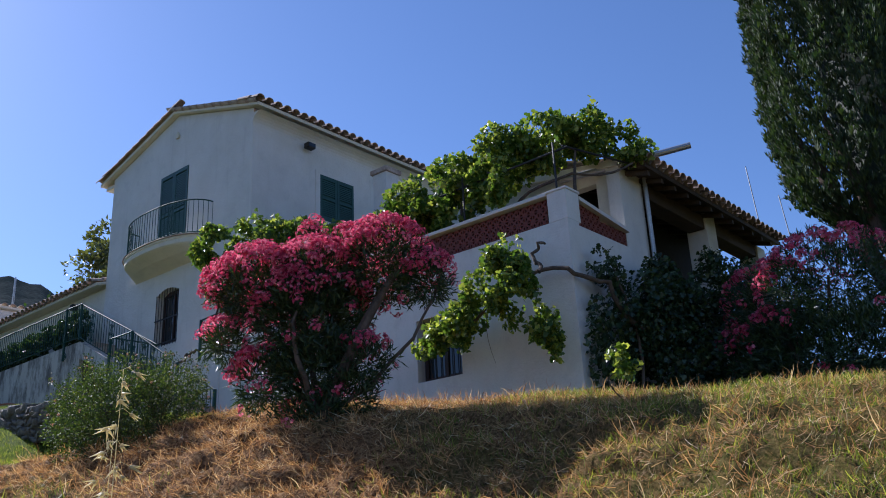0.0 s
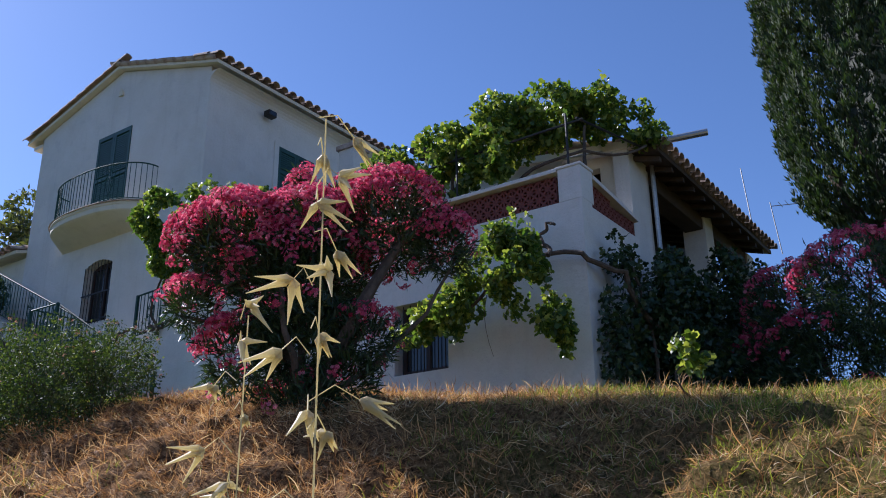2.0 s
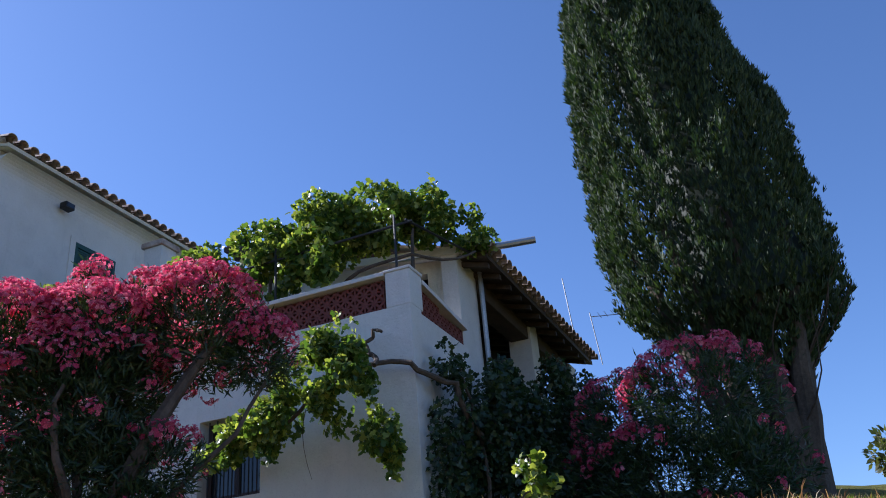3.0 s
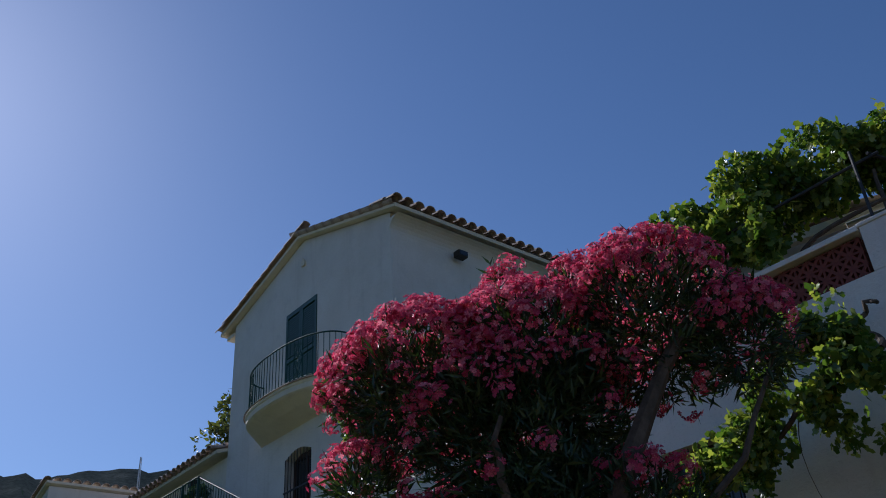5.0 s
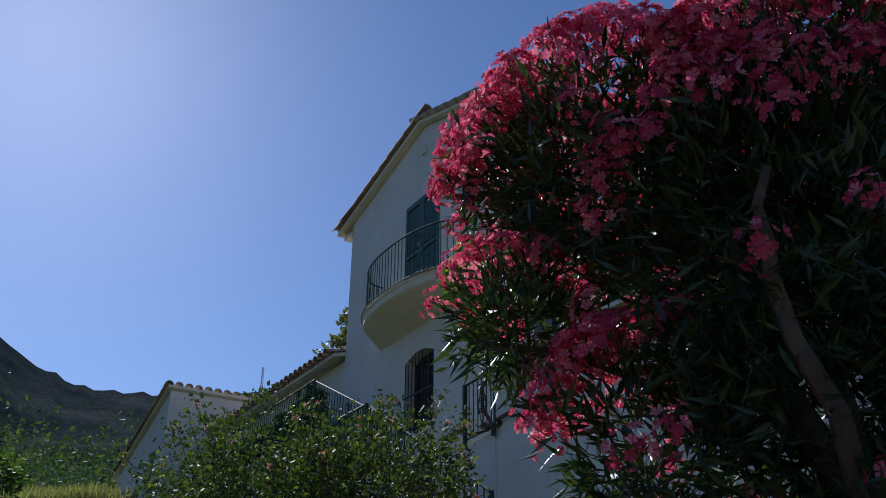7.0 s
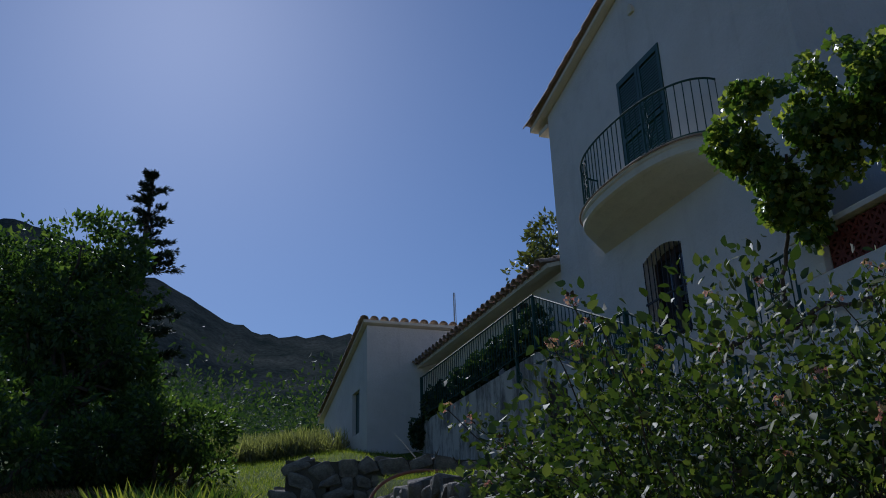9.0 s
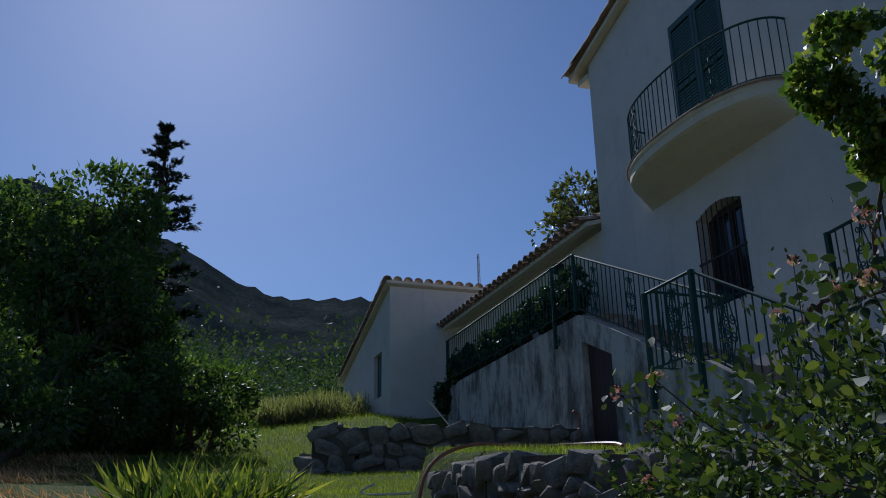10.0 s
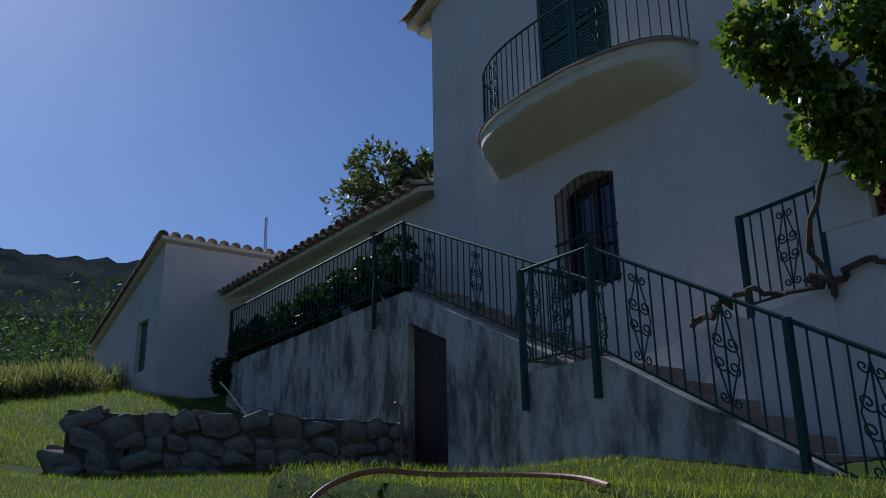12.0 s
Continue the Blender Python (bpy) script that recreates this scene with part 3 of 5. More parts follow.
side_win = part("side_window", boxes((HX1 - 0.2, HX1 - 0.12, 12.04, 12.1, 8.86, 9.99), (HX1 - 0.2, HX1 - 0.12, 13.06, 13.12, 8.86, 9.99), (HX1 - 0.2, HX1 - 0.12, 12.1, 13.06, 9.93, 9.99)), SHUTTER, house)
shutter_leaf("shutter", 12.01, 12.575, 8.83, 10.03, 13.96, side_win, "x")
shutter_leaf("shutter", 12.585, 13.15, 8.83, 10.03, 13.96, side_win, "x")
part("window_surround", boxes((HX1, HX1 + 0.025, 11.87, 12.005, 8.8, 10.12)), WHITE, house)
part("vent_hood", prism([(-17.24, 11.47), (-17.10, 11.47), (-17.10, 11.56), (-17.17, 11.66), (-17.24, 11.56)], GY - 0.05, GY), CREAM, house)
flood = thing("flood_light", "small black floodlight fixed under the eave", "lamp", at=(-13.9, 11.54, 10.58))
part("bracket", boxes((-13.98, -13.88, 11.52, 11.56, 10.66, 10.70)), DARKIRON, flood)
part("lamp_housing", boxes((-13.90, -13.72, 11.42, 11.66, 10.52, 10.66), bev=0.02), DARKIRON, flood)
part("pane", boxes((-13.715, -13.708, 11.44, 11.64, 10.54, 10.64)), glass_m, flood)

# balcony
BC, BW, BD, BZ = -17.13, 1.69, 0.80, 8.30


def bow(u, a=BW, b=BD, p=2.3):
    t = math.pi * u
    c, s = math.cos(t), math.sin(t)
    return BC - math.copysign(abs(c) ** (2 / p), c) * a, GY - abs(s) ** (2 / p) * b


def balcony_slab():
    bm = bmesh.new()
    prof = [(1.0, BZ), (1.02, BZ - 0.03), (1.02, BZ - 0.07), (0.99, BZ - 0.09), (0.985, BZ - 0.19), (0.93, BZ - 0.22), (0.55, BZ - 0.34), (0.0, BZ - 0.45)]
    n, rows = 40, []
    for k, z in prof:
        rows.append([])
        for i in range(n + 1):
            x, y = bow(i / n)
            w = 0.985 + 0.015 * k
            rows[-1].append(bm.verts.new((BC + (x - BC) * w, GY - (GY - y) * k, z)))
    for a, b in zip(rows, rows[1:]):
        for i in range(n):
            if (a[i].co - a[i + 1].co).length > 1e-5:
                bm.faces.new((a[i], b[i], b[i + 1], a[i + 1]))
    bm.faces.new(rows[0])
    bmesh.ops.remove_doubles(bm, verts=bm.verts, dist=1e-4)
    bmesh.ops.recalc_face_normals(bm, faces=bm.faces)
    return bm


balcony = part("balcony", balcony_slab(), CREAM, house, "bow-fronted plastered balcony on a curved corbel")
RAILH = 0.88
part("tile_lip", tube(bmesh.new(), [(*bow(i / 40, BW + 0.045, BD + 0.03), BZ - 0.015) for i in range(41)], 0.018, 6), STEP, balcony, "thin terracotta edge tiles")
part("top_rail", tube(bmesh.new(), [(*bow(i / 40, BW - 0.05, BD - 0.05), BZ + RAILH) for i in range(41)], 0.016), IRON, balcony, "dark green iron rail")
part("bottom_rail", tube(bmesh.new(), [(*bow(i / 40, BW - 0.05, BD - 0.05), BZ + 0.06) for i in range(41)], 0.011), IRON, balcony)


def spiral(cx, cz, r, turns, start, place, flip=1, n=20):
    return [place(cx + flip * math.cos(start + math.tau * turns * i / n) * r * (1 - 0.8 * i / n), cz + math.sin(start + math.tau * turns * i / n) * r * (1 - 0.8 * i / n)) for i in range(n + 1)]


def scroll_panel(place, h, w=0.2):
    """Wrought ornament between two bars: crossed diagonals with pairs of scrolls. place(across, up) gives the point."""
    bm = bmesh.new()
    r = 0.007
    tube(bm, [place(0, 0), place(0, h)], 0.008)
    for s in (1, -1):
        tube(bm, [place(0, 0.08 * h), place(s * w * 0.42, 0.5 * h), place(0, 0.92 * h)], r, 5)
        for z in (0.40, 0.60):
            tube(bm, spiral(s * w * 0.22, h * z, w * 0.24, 1.4, math.pi, place, s), r, 5)
        tube(bm, spiral(s * w * 0.2, h * 0.86, w * 0.17, 1.2, math.pi, place, s, 14), r, 5)
        tube(bm, spiral(s * w * 0.2, h * 0.12, w * 0.17, 1.2, math.pi, place, s, 14), r, 5)
    return bm


arc = [Vector((*bow(i / 400, BW - 0.05, BD - 0.05), 0)) for i in range(401)]
dist = [0.0]
for a_, b_ in zip(arc, arc[1:]):
    dist.append(dist[-1] + (b_ - a_).length)
nb = 34
for i in range(nb + 1):
    k = min(range(401), key=lambda q: abs(dist[q] - dist[-1] * i / nb))
    p = arc[k]
    if i in (9, 25):
        t = (arc[k + 3] - arc[k - 3]).normalized()
        part("scroll_ornament", scroll_panel(lambda u, w, p=p, t=t: (p.x + t.x * u, p.y + t.y * u, BZ + 0.06 + w), RAILH - 0.06, 0.26), IRON, balcony)
    else:
        part("baluster", tube(bmesh.new(), [(p.x, p.y, BZ + 0.06), (p.x, p.y, BZ + RAILH)], 0.008, 5), IRON, balcony)

# ---- low wing and far cottage ----
wing = thing("low_wing", "low white wing with a clay tile eave beside the main house", "house", at=(-24.2, 12.0, 5.0))
part("wall", boxes((-28.3, HX0 - 0.01, 9.97, 10.3, 4.0, 8.12)), CREAM, wing)
wroof = part("roof", prism([(9.68, 8.16), (13.5, 9.30), (13.5, 9.36), (9.68, 8.24)], -28.3, HX0 - 0.01, "x"), CREAM, wing)
tiled_slope(wroof, (-28.2, 9.62, 8.22), (HX0 - 0.15, 9.62, 8.22), (0, 3.9, 1.15), seed=5, courses=2)
wall_lamp = thing("wall_lamp", "small dark wall lantern under the wing eave", "lamp", at=(-21.9, 9.93, 7.9))
part("lamp_body", boxes((-21.97, -21.83, 9.78, 9.97, 7.80, 7.98), bev=0.02), DARKIRON, wall_lamp)

cottage = thing("far_cottage", "small white cottage with sloping tile roof and one slit window", "house", at=(-30.5, 10.5, 5.8))
CX, CY = -28.0, 8.35
slit = [(-29.5, 6.62), (-28.75, 6.62), (-28.75, 7.74), (-29.5, 7.74)]
part("front_wall", slab_with_holes([(-33.0, 4.5), (CX, 4.5), (CX, 9.22), (-33.0, 7.75)], [slit], CY, 0.3), WHITE, cottage)
part("side_wall", boxes((CX - 0.3, CX, CY + 0.3, 13.5, 4.5, 9.22)), WHITE, cottage)
croof = part("roof", prism([(-33.35, 7.68), (CX + 0.12, 9.27), (CX + 0.12, 9.34), (-33.35, 7.76)], CY - 0.12, 13.6), CREAM, cottage)
part("window_back", boxes((-29.5, -28.75, CY + 0.10, CY + 0.14, 6.62, 7.74)), SHUTTER, cottage)
rngc = random.Random(8)
for i in range(20):
    piece("roof_tile", TILE_ME, pose(CX + 0.12, CY - 0.1 + i * 0.27, 9.36, 0, 6, 90 + rngc.uniform(-3, 3)), croof)
for i in range(14):
    piece("roof_tile", TILE_ME, pose(CX + 0.1 - i * 0.37, CY - 0.1, 9.37 - i * 0.37 * 0.296, 0, 0, 0) @ pose(0, 0, 0, 0, -16.5, 0) @ pose(0, 0, 0, 0, 0, 90), croof)
mast = thing("antenna_mast", "thin lattice radio mast behind the cottage roof", "antenna", at=(-31.0, 11.9, 9.0))
bm = bmesh.new()
for dx, dy in ((-0.06, 0), (0.06, 0), (0, 0.1)):
    tube(bm, [(-31.0 + dx, 11.9 + dy, 8.0), (-31.0 + dx * 0.4, 11.9 + dy * 0.4, 11.4)], 0.012, 4)
part("lattice_frame", bm, GALV, mast)
for i in range(7):
    z = 9.2 + i * 0.3
    part("brace", tube(bmesh.new(), [(-31.06, 11.9, z), (-30.94, 11.9, z + 0.3)], 0.008, 4), GALV, mast)

# ---- outside stair ----
SY, LY = 9.18, 8.05             # planes of the upper wall and of the lower flight
stair = thing("outside_stair", "outdoor masonry stair with weathered stained plaster walls", "stairs", at=(-16.5, 9.0, 3.8))
shed_hole = [(-19.92, 4.0), (-19.04, 4.0), (-19.04, 5.63), (-19.92, 6.02)]
upper = [(-26.2, 3.4), (-16.26, 3.4), (-16.26, 4.70), (-19.98, 6.46), (-26.2, 6.42)]
part("upper_wall", slab_with_holes(upper, [shed_hole], SY, 0.22), STAINED, stair)
part("walkway_floor", boxes((-26.2, -19.98, SY + 0.22, GY - 0.004, 6.20, 6.40)), STEP, stair)
part("lower_wall", prism([(-16.25, 3.2), (-12.3, 2.6), (-12.3, 3.06), (-15.30, 4.70), (-16.25, 4.70)], LY, LY + 0.2), STAINED, stair)
part("landing_side", boxes((-16.25, -16.05, LY + 0.2, SY - 0.004, 3.2, 4.70)), STAINED, stair)
part("landing_floor", boxes((-16.05, -15.30, LY + 0.2, GY - 0.004, 4.5, 4.68)), STEP, stair)
for i in range(9):
    x, z = -15.30 + i * 0.31, 4.68 - 0.172 * (i + 1)
    part("step", boxes((x, x + 0.32, LY + 0.2, SY + 0.02, z - 0.35, z), bev=0.008), STEP, stair)
for i in range(10):
    x, z = -16.26 - i * 0.365, 4.68 + 0.172 * (i + 1)
    part("step", boxes((x - 0.372, x, SY + 0.22, GY - 0.004, z - 0.35, z), bev=0.008), STEP, stair)
part("landing_back_wall", prism([(-15.2, 3.2), (-13.9, 3.2), (-13.9, 5.12), (-14.72, 5.02), (-15.6, 4.70), (-15.6, 4.4)], SY + 0.02, SY + 0.24), WHITE, stair)

part("stub_wall", prism([(-15.85, 4.86), (-15.3, 4.2), (-14.70, 4.2), (-14.70, 5.04)], SY - 0.12, SY + 0.015), WHITE, stair)

shed_door = thing("shed_door", "dark brown plank door with sloping head under the stair", "door", at=(-19.48, 9.3, 4.1))
for i in range(6):
    x0 = -19.90 + i * 0.1433
    zt = 6.0 - (x0 + 19.92) * 0.443
    part("plank", prism([(x0, 4.02), (x0 + 0.139, 4.02), (x0 + 0.139, zt - 0.06), (x0, zt)], SY + 0.10, SY + 0.14), BROWNDOOR, shed_door)
part("latch", boxes((-19.14, -19.10, SY + 0.06, SY + 0.10, 5.0, 5.16), bev=0.008), DARKIRON, shed_door)


def railing(name, label, pts, posts, h=0.86, gap=0.115, ornaments=(), drop=0.0, start_ornament=4, every=9):
    """Iron railing along pts (foot line); posts: indexes of pts with a heavy post; an ornament replaces every ninth bar."""
    mid = pts[len(pts) // 2]
    r = thing(name, label, "railing", group="green iron railings", at=mid)
    up = Vector((0, 0, 1))
    pts = [Vector(p) for p in pts]
    part("handrail", tube(bmesh.new(), [p + up * h for p in pts], 0.018), IRON, r)
    part("bottom_rail", tube(bmesh.new(), [p + up * 0.07 for p in pts], 0.012), IRON, r)
    for k in posts:
        p = pts[k]
        part("post", boxes((p.x - 0.026, p.x + 0.026, p.y - 0.026, p.y + 0.026, p.z - drop, p.z + h + 0.015), bev=0.004), IRON, r)
    for a, b in zip(pts, pts[1:]):
        flat = math.hypot(b.x - a.x, b.y - a.y)
        n = max(2, round(flat / gap))
        for i in range(1, n):
            p = a.lerp(b, i / n)
            if n > 6 and i % every == start_ornament:
                t = (b - a) / flat
                part("scroll_ornament", scroll_panel(lambda u, w, p=p, t=t: tuple(p + t * u + up * (0.07 + w)), h - 0.07, gap * 2.0), IRON, r)
            else:
                part("baluster", tube(bmesh.new(), [p + up * 0.07, p + up * h], 0.0085, 5), IRON, r)
    return r


railing("stair_railing", "dark green wrought iron railing down the lower stair flight", [(-16.24, LY - 0.03, 4.72), (-15.34, LY - 0.03, 4.72), (-13.58, LY - 0.03, 3.74), (-12.3, LY - 0.03, 3.02)], (0, 1, 2, 3), 0.92, 0.125, drop=0.36, start_ornament=4, every=6)
railing("stair_railing", "dark green wrought iron railing beside the upper stair flight", [(-19.96, SY - 0.03, 6.50), (-16.24, SY - 0.03, 4.74), (-16.24, LY, 4.74)], (0,), 0.94, 0.125, start_ornament=5, every=8)
railing("walkway_railing", "long dark green iron railing along the raised walkway", [(-26.1, SY - 0.03, 6.48), (-20.75, SY - 0.03, 6.50), (-19.96, SY - 0.03, 6.50)], (0, 1), 0.96, 0.125, drop=0.42, start_ornament=99, every=100)
railing("terrace_railing", "short green iron railing between stair and terrace pier", [(-14.68, SY + 0.06, 5.08), (-13.92, SY + 0.06, 5.12)], (0, 1), 0.86, 0.11, drop=0.1, start_ornament=4, every=7)
for x, z, rr_ in ((-20.72, 6.22, 0.09), (-17.6, 5.22, 0.11)):
    sc = thing("scroll_bracket", "loose green iron scroll on the stair wall", "ironwork", at=(x, SY - 0.05, z))
    bm = tube(bmesh.new(), spiral(x + rr_, z - 0.05, rr_, 1.5, math.pi / 2, lambda u, w: (u, SY - 0.05, w), -1), 0.011)
    part("scroll", bm, IRON, sc)
    part("stem", tube(bmesh.new(), [(x + rr_, SY - 0.05, z - 0.05 + rr_), (x - 0.02, SY - 0.06, z + 0.3), (x + 0.03, SY - 0.05, z + 0.65)], 0.011), IRON, sc)

# ---- terrace block with lattice parapet ----
TY, TX = 9.22, -5.22
terr = thing("terrace_block", "white plastered terrace with red ceramic lattice parapet", "terrace", at=(-9.5, 11.0, 3.1))
win_hole = rect(-8.36, -7.41, 3.58, 4.62)
part("front_wall", slab_with_holes([(-13.9, 2.3), (TX, 2.3), (TX, 5.58), (-13.9, 5.58)], [win_hole], TY, 0.3), WHITE, terr)
part("east_wall", boxes((TX - 0.3, TX, TY + 0.3, 11.1, 2.3, 5.53)), WHITE, terr)
part("west_wall", boxes((-13.9, -13.6, TY + 0.3, GY + 0.2, 2.3, 5.58)), WHITE, terr)
part("terrace_floor", boxes((-13.6, TX - 0.3, TY + 0.3, 14.0, 5.0, 5.2)), STEP, terr)
part("corner_pier", boxes((-5.56, TX + 0.004, TY - 0.004, TY + 0.36, 5.58, 6.06), (-5.575, TX + 0.02, TY - 0.02, TY + 0.375, 6.06, 6.10), bev=0.012), WHITE, terr)
part("west_pier", boxes((-13.92, -13.5, TY - 0.01, TY + 0.34, 5.58, 6.02), (-13.94, -13.48, TY - 0.03, TY + 0.36, 6.02, 6.07), bev=0.012), WHITE, terr)
bm = bmesh.new()
for a in (45, 135):
    bmesh.ops.create_cube(bm, size=1, matrix=pose(0, 0, 0, 0, a, 0) @ Matrix.Diagonal((0.19, 0.09, 0.034, 1)))
for s in ((-0.07, 0.07, -0.045, 0.045, 0.058, 0.07), (-0.07, 0.07, -0.045, 0.045, -0.07, -0.058), (-0.07, -0.058, -0.045, 0.045, -0.058, 0.058), (0.058, 0.07, -0.045, 0.045, -0.058, 0.058)):
    box(bm, *s)
LATTICE = mesh_of("lattice_block", bm, BRICK)
par = part("parapet_cap", boxes((-13.5, -5.57, TY - 0.02, TY + 0.24, 6.03, 6.09), bev=0.01), WHITE, terr)
n = int(7.9 / 0.14)
for i in range(n):
    for j in range(3):
        piece("lattice_block", LATTICE, pose(-13.43 + i * (7.86 / n) + 0.02, TY + 0.12, 5.655 + j * 0.141), par)
cap_e = part("parapet_cap", prism([(9.58, 5.96), (11.08, 5.80), (11.08, 5.86), (9.58, 6.02)], TX - 0.22, TX + 0.02, "x"), WHITE, terr)
for i in range(11):
    for j in range(2 + (i < 5)):
        piece("lattice_block", LATTICE, pose(TX - 0.11, 9.66 + i * 0.135, 5.60 + j * 0.135, 0, 0, 90), cap_e)
low_win = part("low_window", boxes((-8.35, -8.28, TY + 0.18, TY + 0.25, 3.59, 4.61), (-7.49, -7.42, TY + 0.18, TY + 0.25, 3.59, 4.61), (-8.28, -7.49, TY + 0.18, TY + 0.25, 3.59, 3.66), (-8.28, -7.49, TY + 0.18, TY + 0.25, 4.54, 4.61), (-7.92, -7.85, TY + 0.18, TY + 0.25, 3.66, 4.54)), BROWNDOOR, terr, "dark recessed basement window with bars")
part("pane", boxes((-8.28, -7.92, TY + 0.21, TY + 0.218, 3.66, 4.54)), glass_m, low_win)
part("pane", boxes((-7.85, -7.49, TY + 0.21, TY + 0.218, 3.66, 4.54)), glass_m, low_win)
for i in range(7):
    x = -8.26 + i * 0.125
    part("bar", tube(bmesh.new(), [(x, TY + 0.08, 3.58), (x, TY + 0.08, 4.62)], 0.009, 5), DARKIRON, low_win)

# porch behind the terrace corner
porch = thing("porch", "deep tiled porch on white pillars at the garden side", "porch", at=(-6.5, 14.0, 3.0))
part("back_wall", boxes((-13.6, -6.6, 14.0, 14.3, 3.0, 7.6)), CREAM, porch)
part("east_room_wall", boxes((-5.55, -5.30, 11.14, 11.9, 2.6, 7.15)), WHITE, porch)
part("room_front", slab_with_holes([(-9.6, 5.2), (-5.56, 5.2), (-5.56, 7.2), (-9.6, 7.9)], [rect(-6.6, -5.85, 5.22, 6.95)], 11.3, 0.2), CREAM, porch)
# coloured near black in place of the shade deep in the porch
part("inner_wall", boxes((-6.9, -6.7, 11.9, 18.5, 2.6, 7.6)), INNER_SHADE, porch)
part("pillar", boxes((-5.66, -5.24, 14.35, 14.8, 2.6, 7.05), bev=0.015), WHITE, porch)
part("pillar", boxes((-5.66, -5.24, 16.9, 17.35, 2.6, 6.95), bev=0.015), WHITE, porch)
part("beam", boxes((-5.62, -5.28, 11.9, 17.2, 6.70, 6.98), bev=0.015), BEAM, porch)
proof = part("roof", prism([(-4.83, 6.91), (-9.6, 8.28), (-9.6, 8.38), (-4.83, 6.99)], 11.2, 17.2), BEAM, porch)
tiled_slope(proof, (-4.78, 11.2, 6.99), (-4.78, 17.2, 6.99), (-4.82, 0, 1.40), seed=9, courses=2, pitch=0.24)
for i in range(12):
    y = 11.35 + i * 0.49
    part("rafter", prism([(-4.88, 6.82), (-9.5, 8.16), (-9.5, 8.26), (-4.88, 6.90)], y, y + 0.08), BEAM, porch)
part("drain_pipe", tube(bmesh.new(), [(-5.20, 11.86, 7.1), (-5.20, 11.86, 4.6)], 0.04, 8), GALV, porch)
part("lower_wall", boxes((-5.6, -5.3, 11.9, 13.2, 2.4, 4.0)), WHITE, porch)
pole = thing("pergola_pole", "grey metal pole jutting out of the vine canopy", "pole", at=(-5.2, 11.4, 7.2))
part("tube", tube(bmesh.new(), [(-6.3, 10.9, 7.04), (-4.2, 11.7, 7.25)], 0.055, 10), GALV, pole)
for x, y, z in ((-12.25, 12.6, 9.72), (-8.6, 12.4, 8.95)):
    ch = thing("chimney", "small whitewashed chimney with a tiled cap", "chimney", at=(x, y, z - 1.6))
    part("shaft", boxes((x - 0.22, x + 0.22, y - 0.22, y + 0.22, z - 2.2, z - 0.12), bev=0.01), WHITE, ch)
    part("cap", boxes((x - 0.27, x + 0.27, y - 0.27, y + 0.27, z - 0.12, z), bev=0.02), TILE, ch)
part("roof_edge", prism([(-9.8, 7.62), (-5.0, 7.02), (-5.0, 7.14), (-9.8, 7.74)], 11.08, 11.2), CREAM, porch)
part("room_roof", boxes((-13.6, -9.6, 11.6, 14.3, 7.4, 7.55)), CREAM, porch)
for x, y, z0, z1 in ((-4.9, 16.4, 7.1, 8.6), (-4.7, 17.6, 7.1, 8.2)):
    an = thing("roof_antenna", "thin television aerial above the porch roof", "antenna", at=(x, y, z0))
    part("mast", tube(bmesh.new(), [(x, y, z0 - 0.1), (x - 0.1, y, z1)], 0.012, 5), GALV, an)
    if z1 < 8.4:
        part("boom", tube(bmesh.new(), [(x - 0.1, y, z1 - 0.1), (x + 0.6, y + 0.2, z1 - 0.12)], 0.01, 5), GALV, an)
        for i in range(4):
            part("element", tube(bmesh.new(), [(x + 0.1 + i * 0.14, y - 0.15, z1 - 0.1), (x + 0.1 + i * 0.14, y + 0.2, z1 - 0.1)], 0.006, 4), GALV, an)


# ---- plants ----
def limb(a, b, bend, rng, n=7):
    a, b = Vector(a), Vector(b)
    off = Vector(rng.normal(size=3)) * bend
    return [a.lerp(b, t) + off * math.sin(math.pi * t) + Vector(rng.normal(size=3)) * bend * 0.15 for t in (i / n for i in range(n + 1))]


def flower_heads(rng, pts, ways, per, spread_, size):
    """Florets round each head."""
    n = len(pts)
    d = rng.normal(size=(n, per, 3)) + (ways / (np.linalg.norm(ways, axis=1, keepdims=True) + 1e-9))[:, None] * 0.9
    d /= np.linalg.norm(d, axis=2, keepdims=True)
    p = pts[:, None] + d * spread_ * rng.uniform(0.5, 1.0, (n, per, 1))
    return p.reshape(-1, 3), d.reshape(-1, 3), rng.uniform(0.7, 1.15, n * per) * size


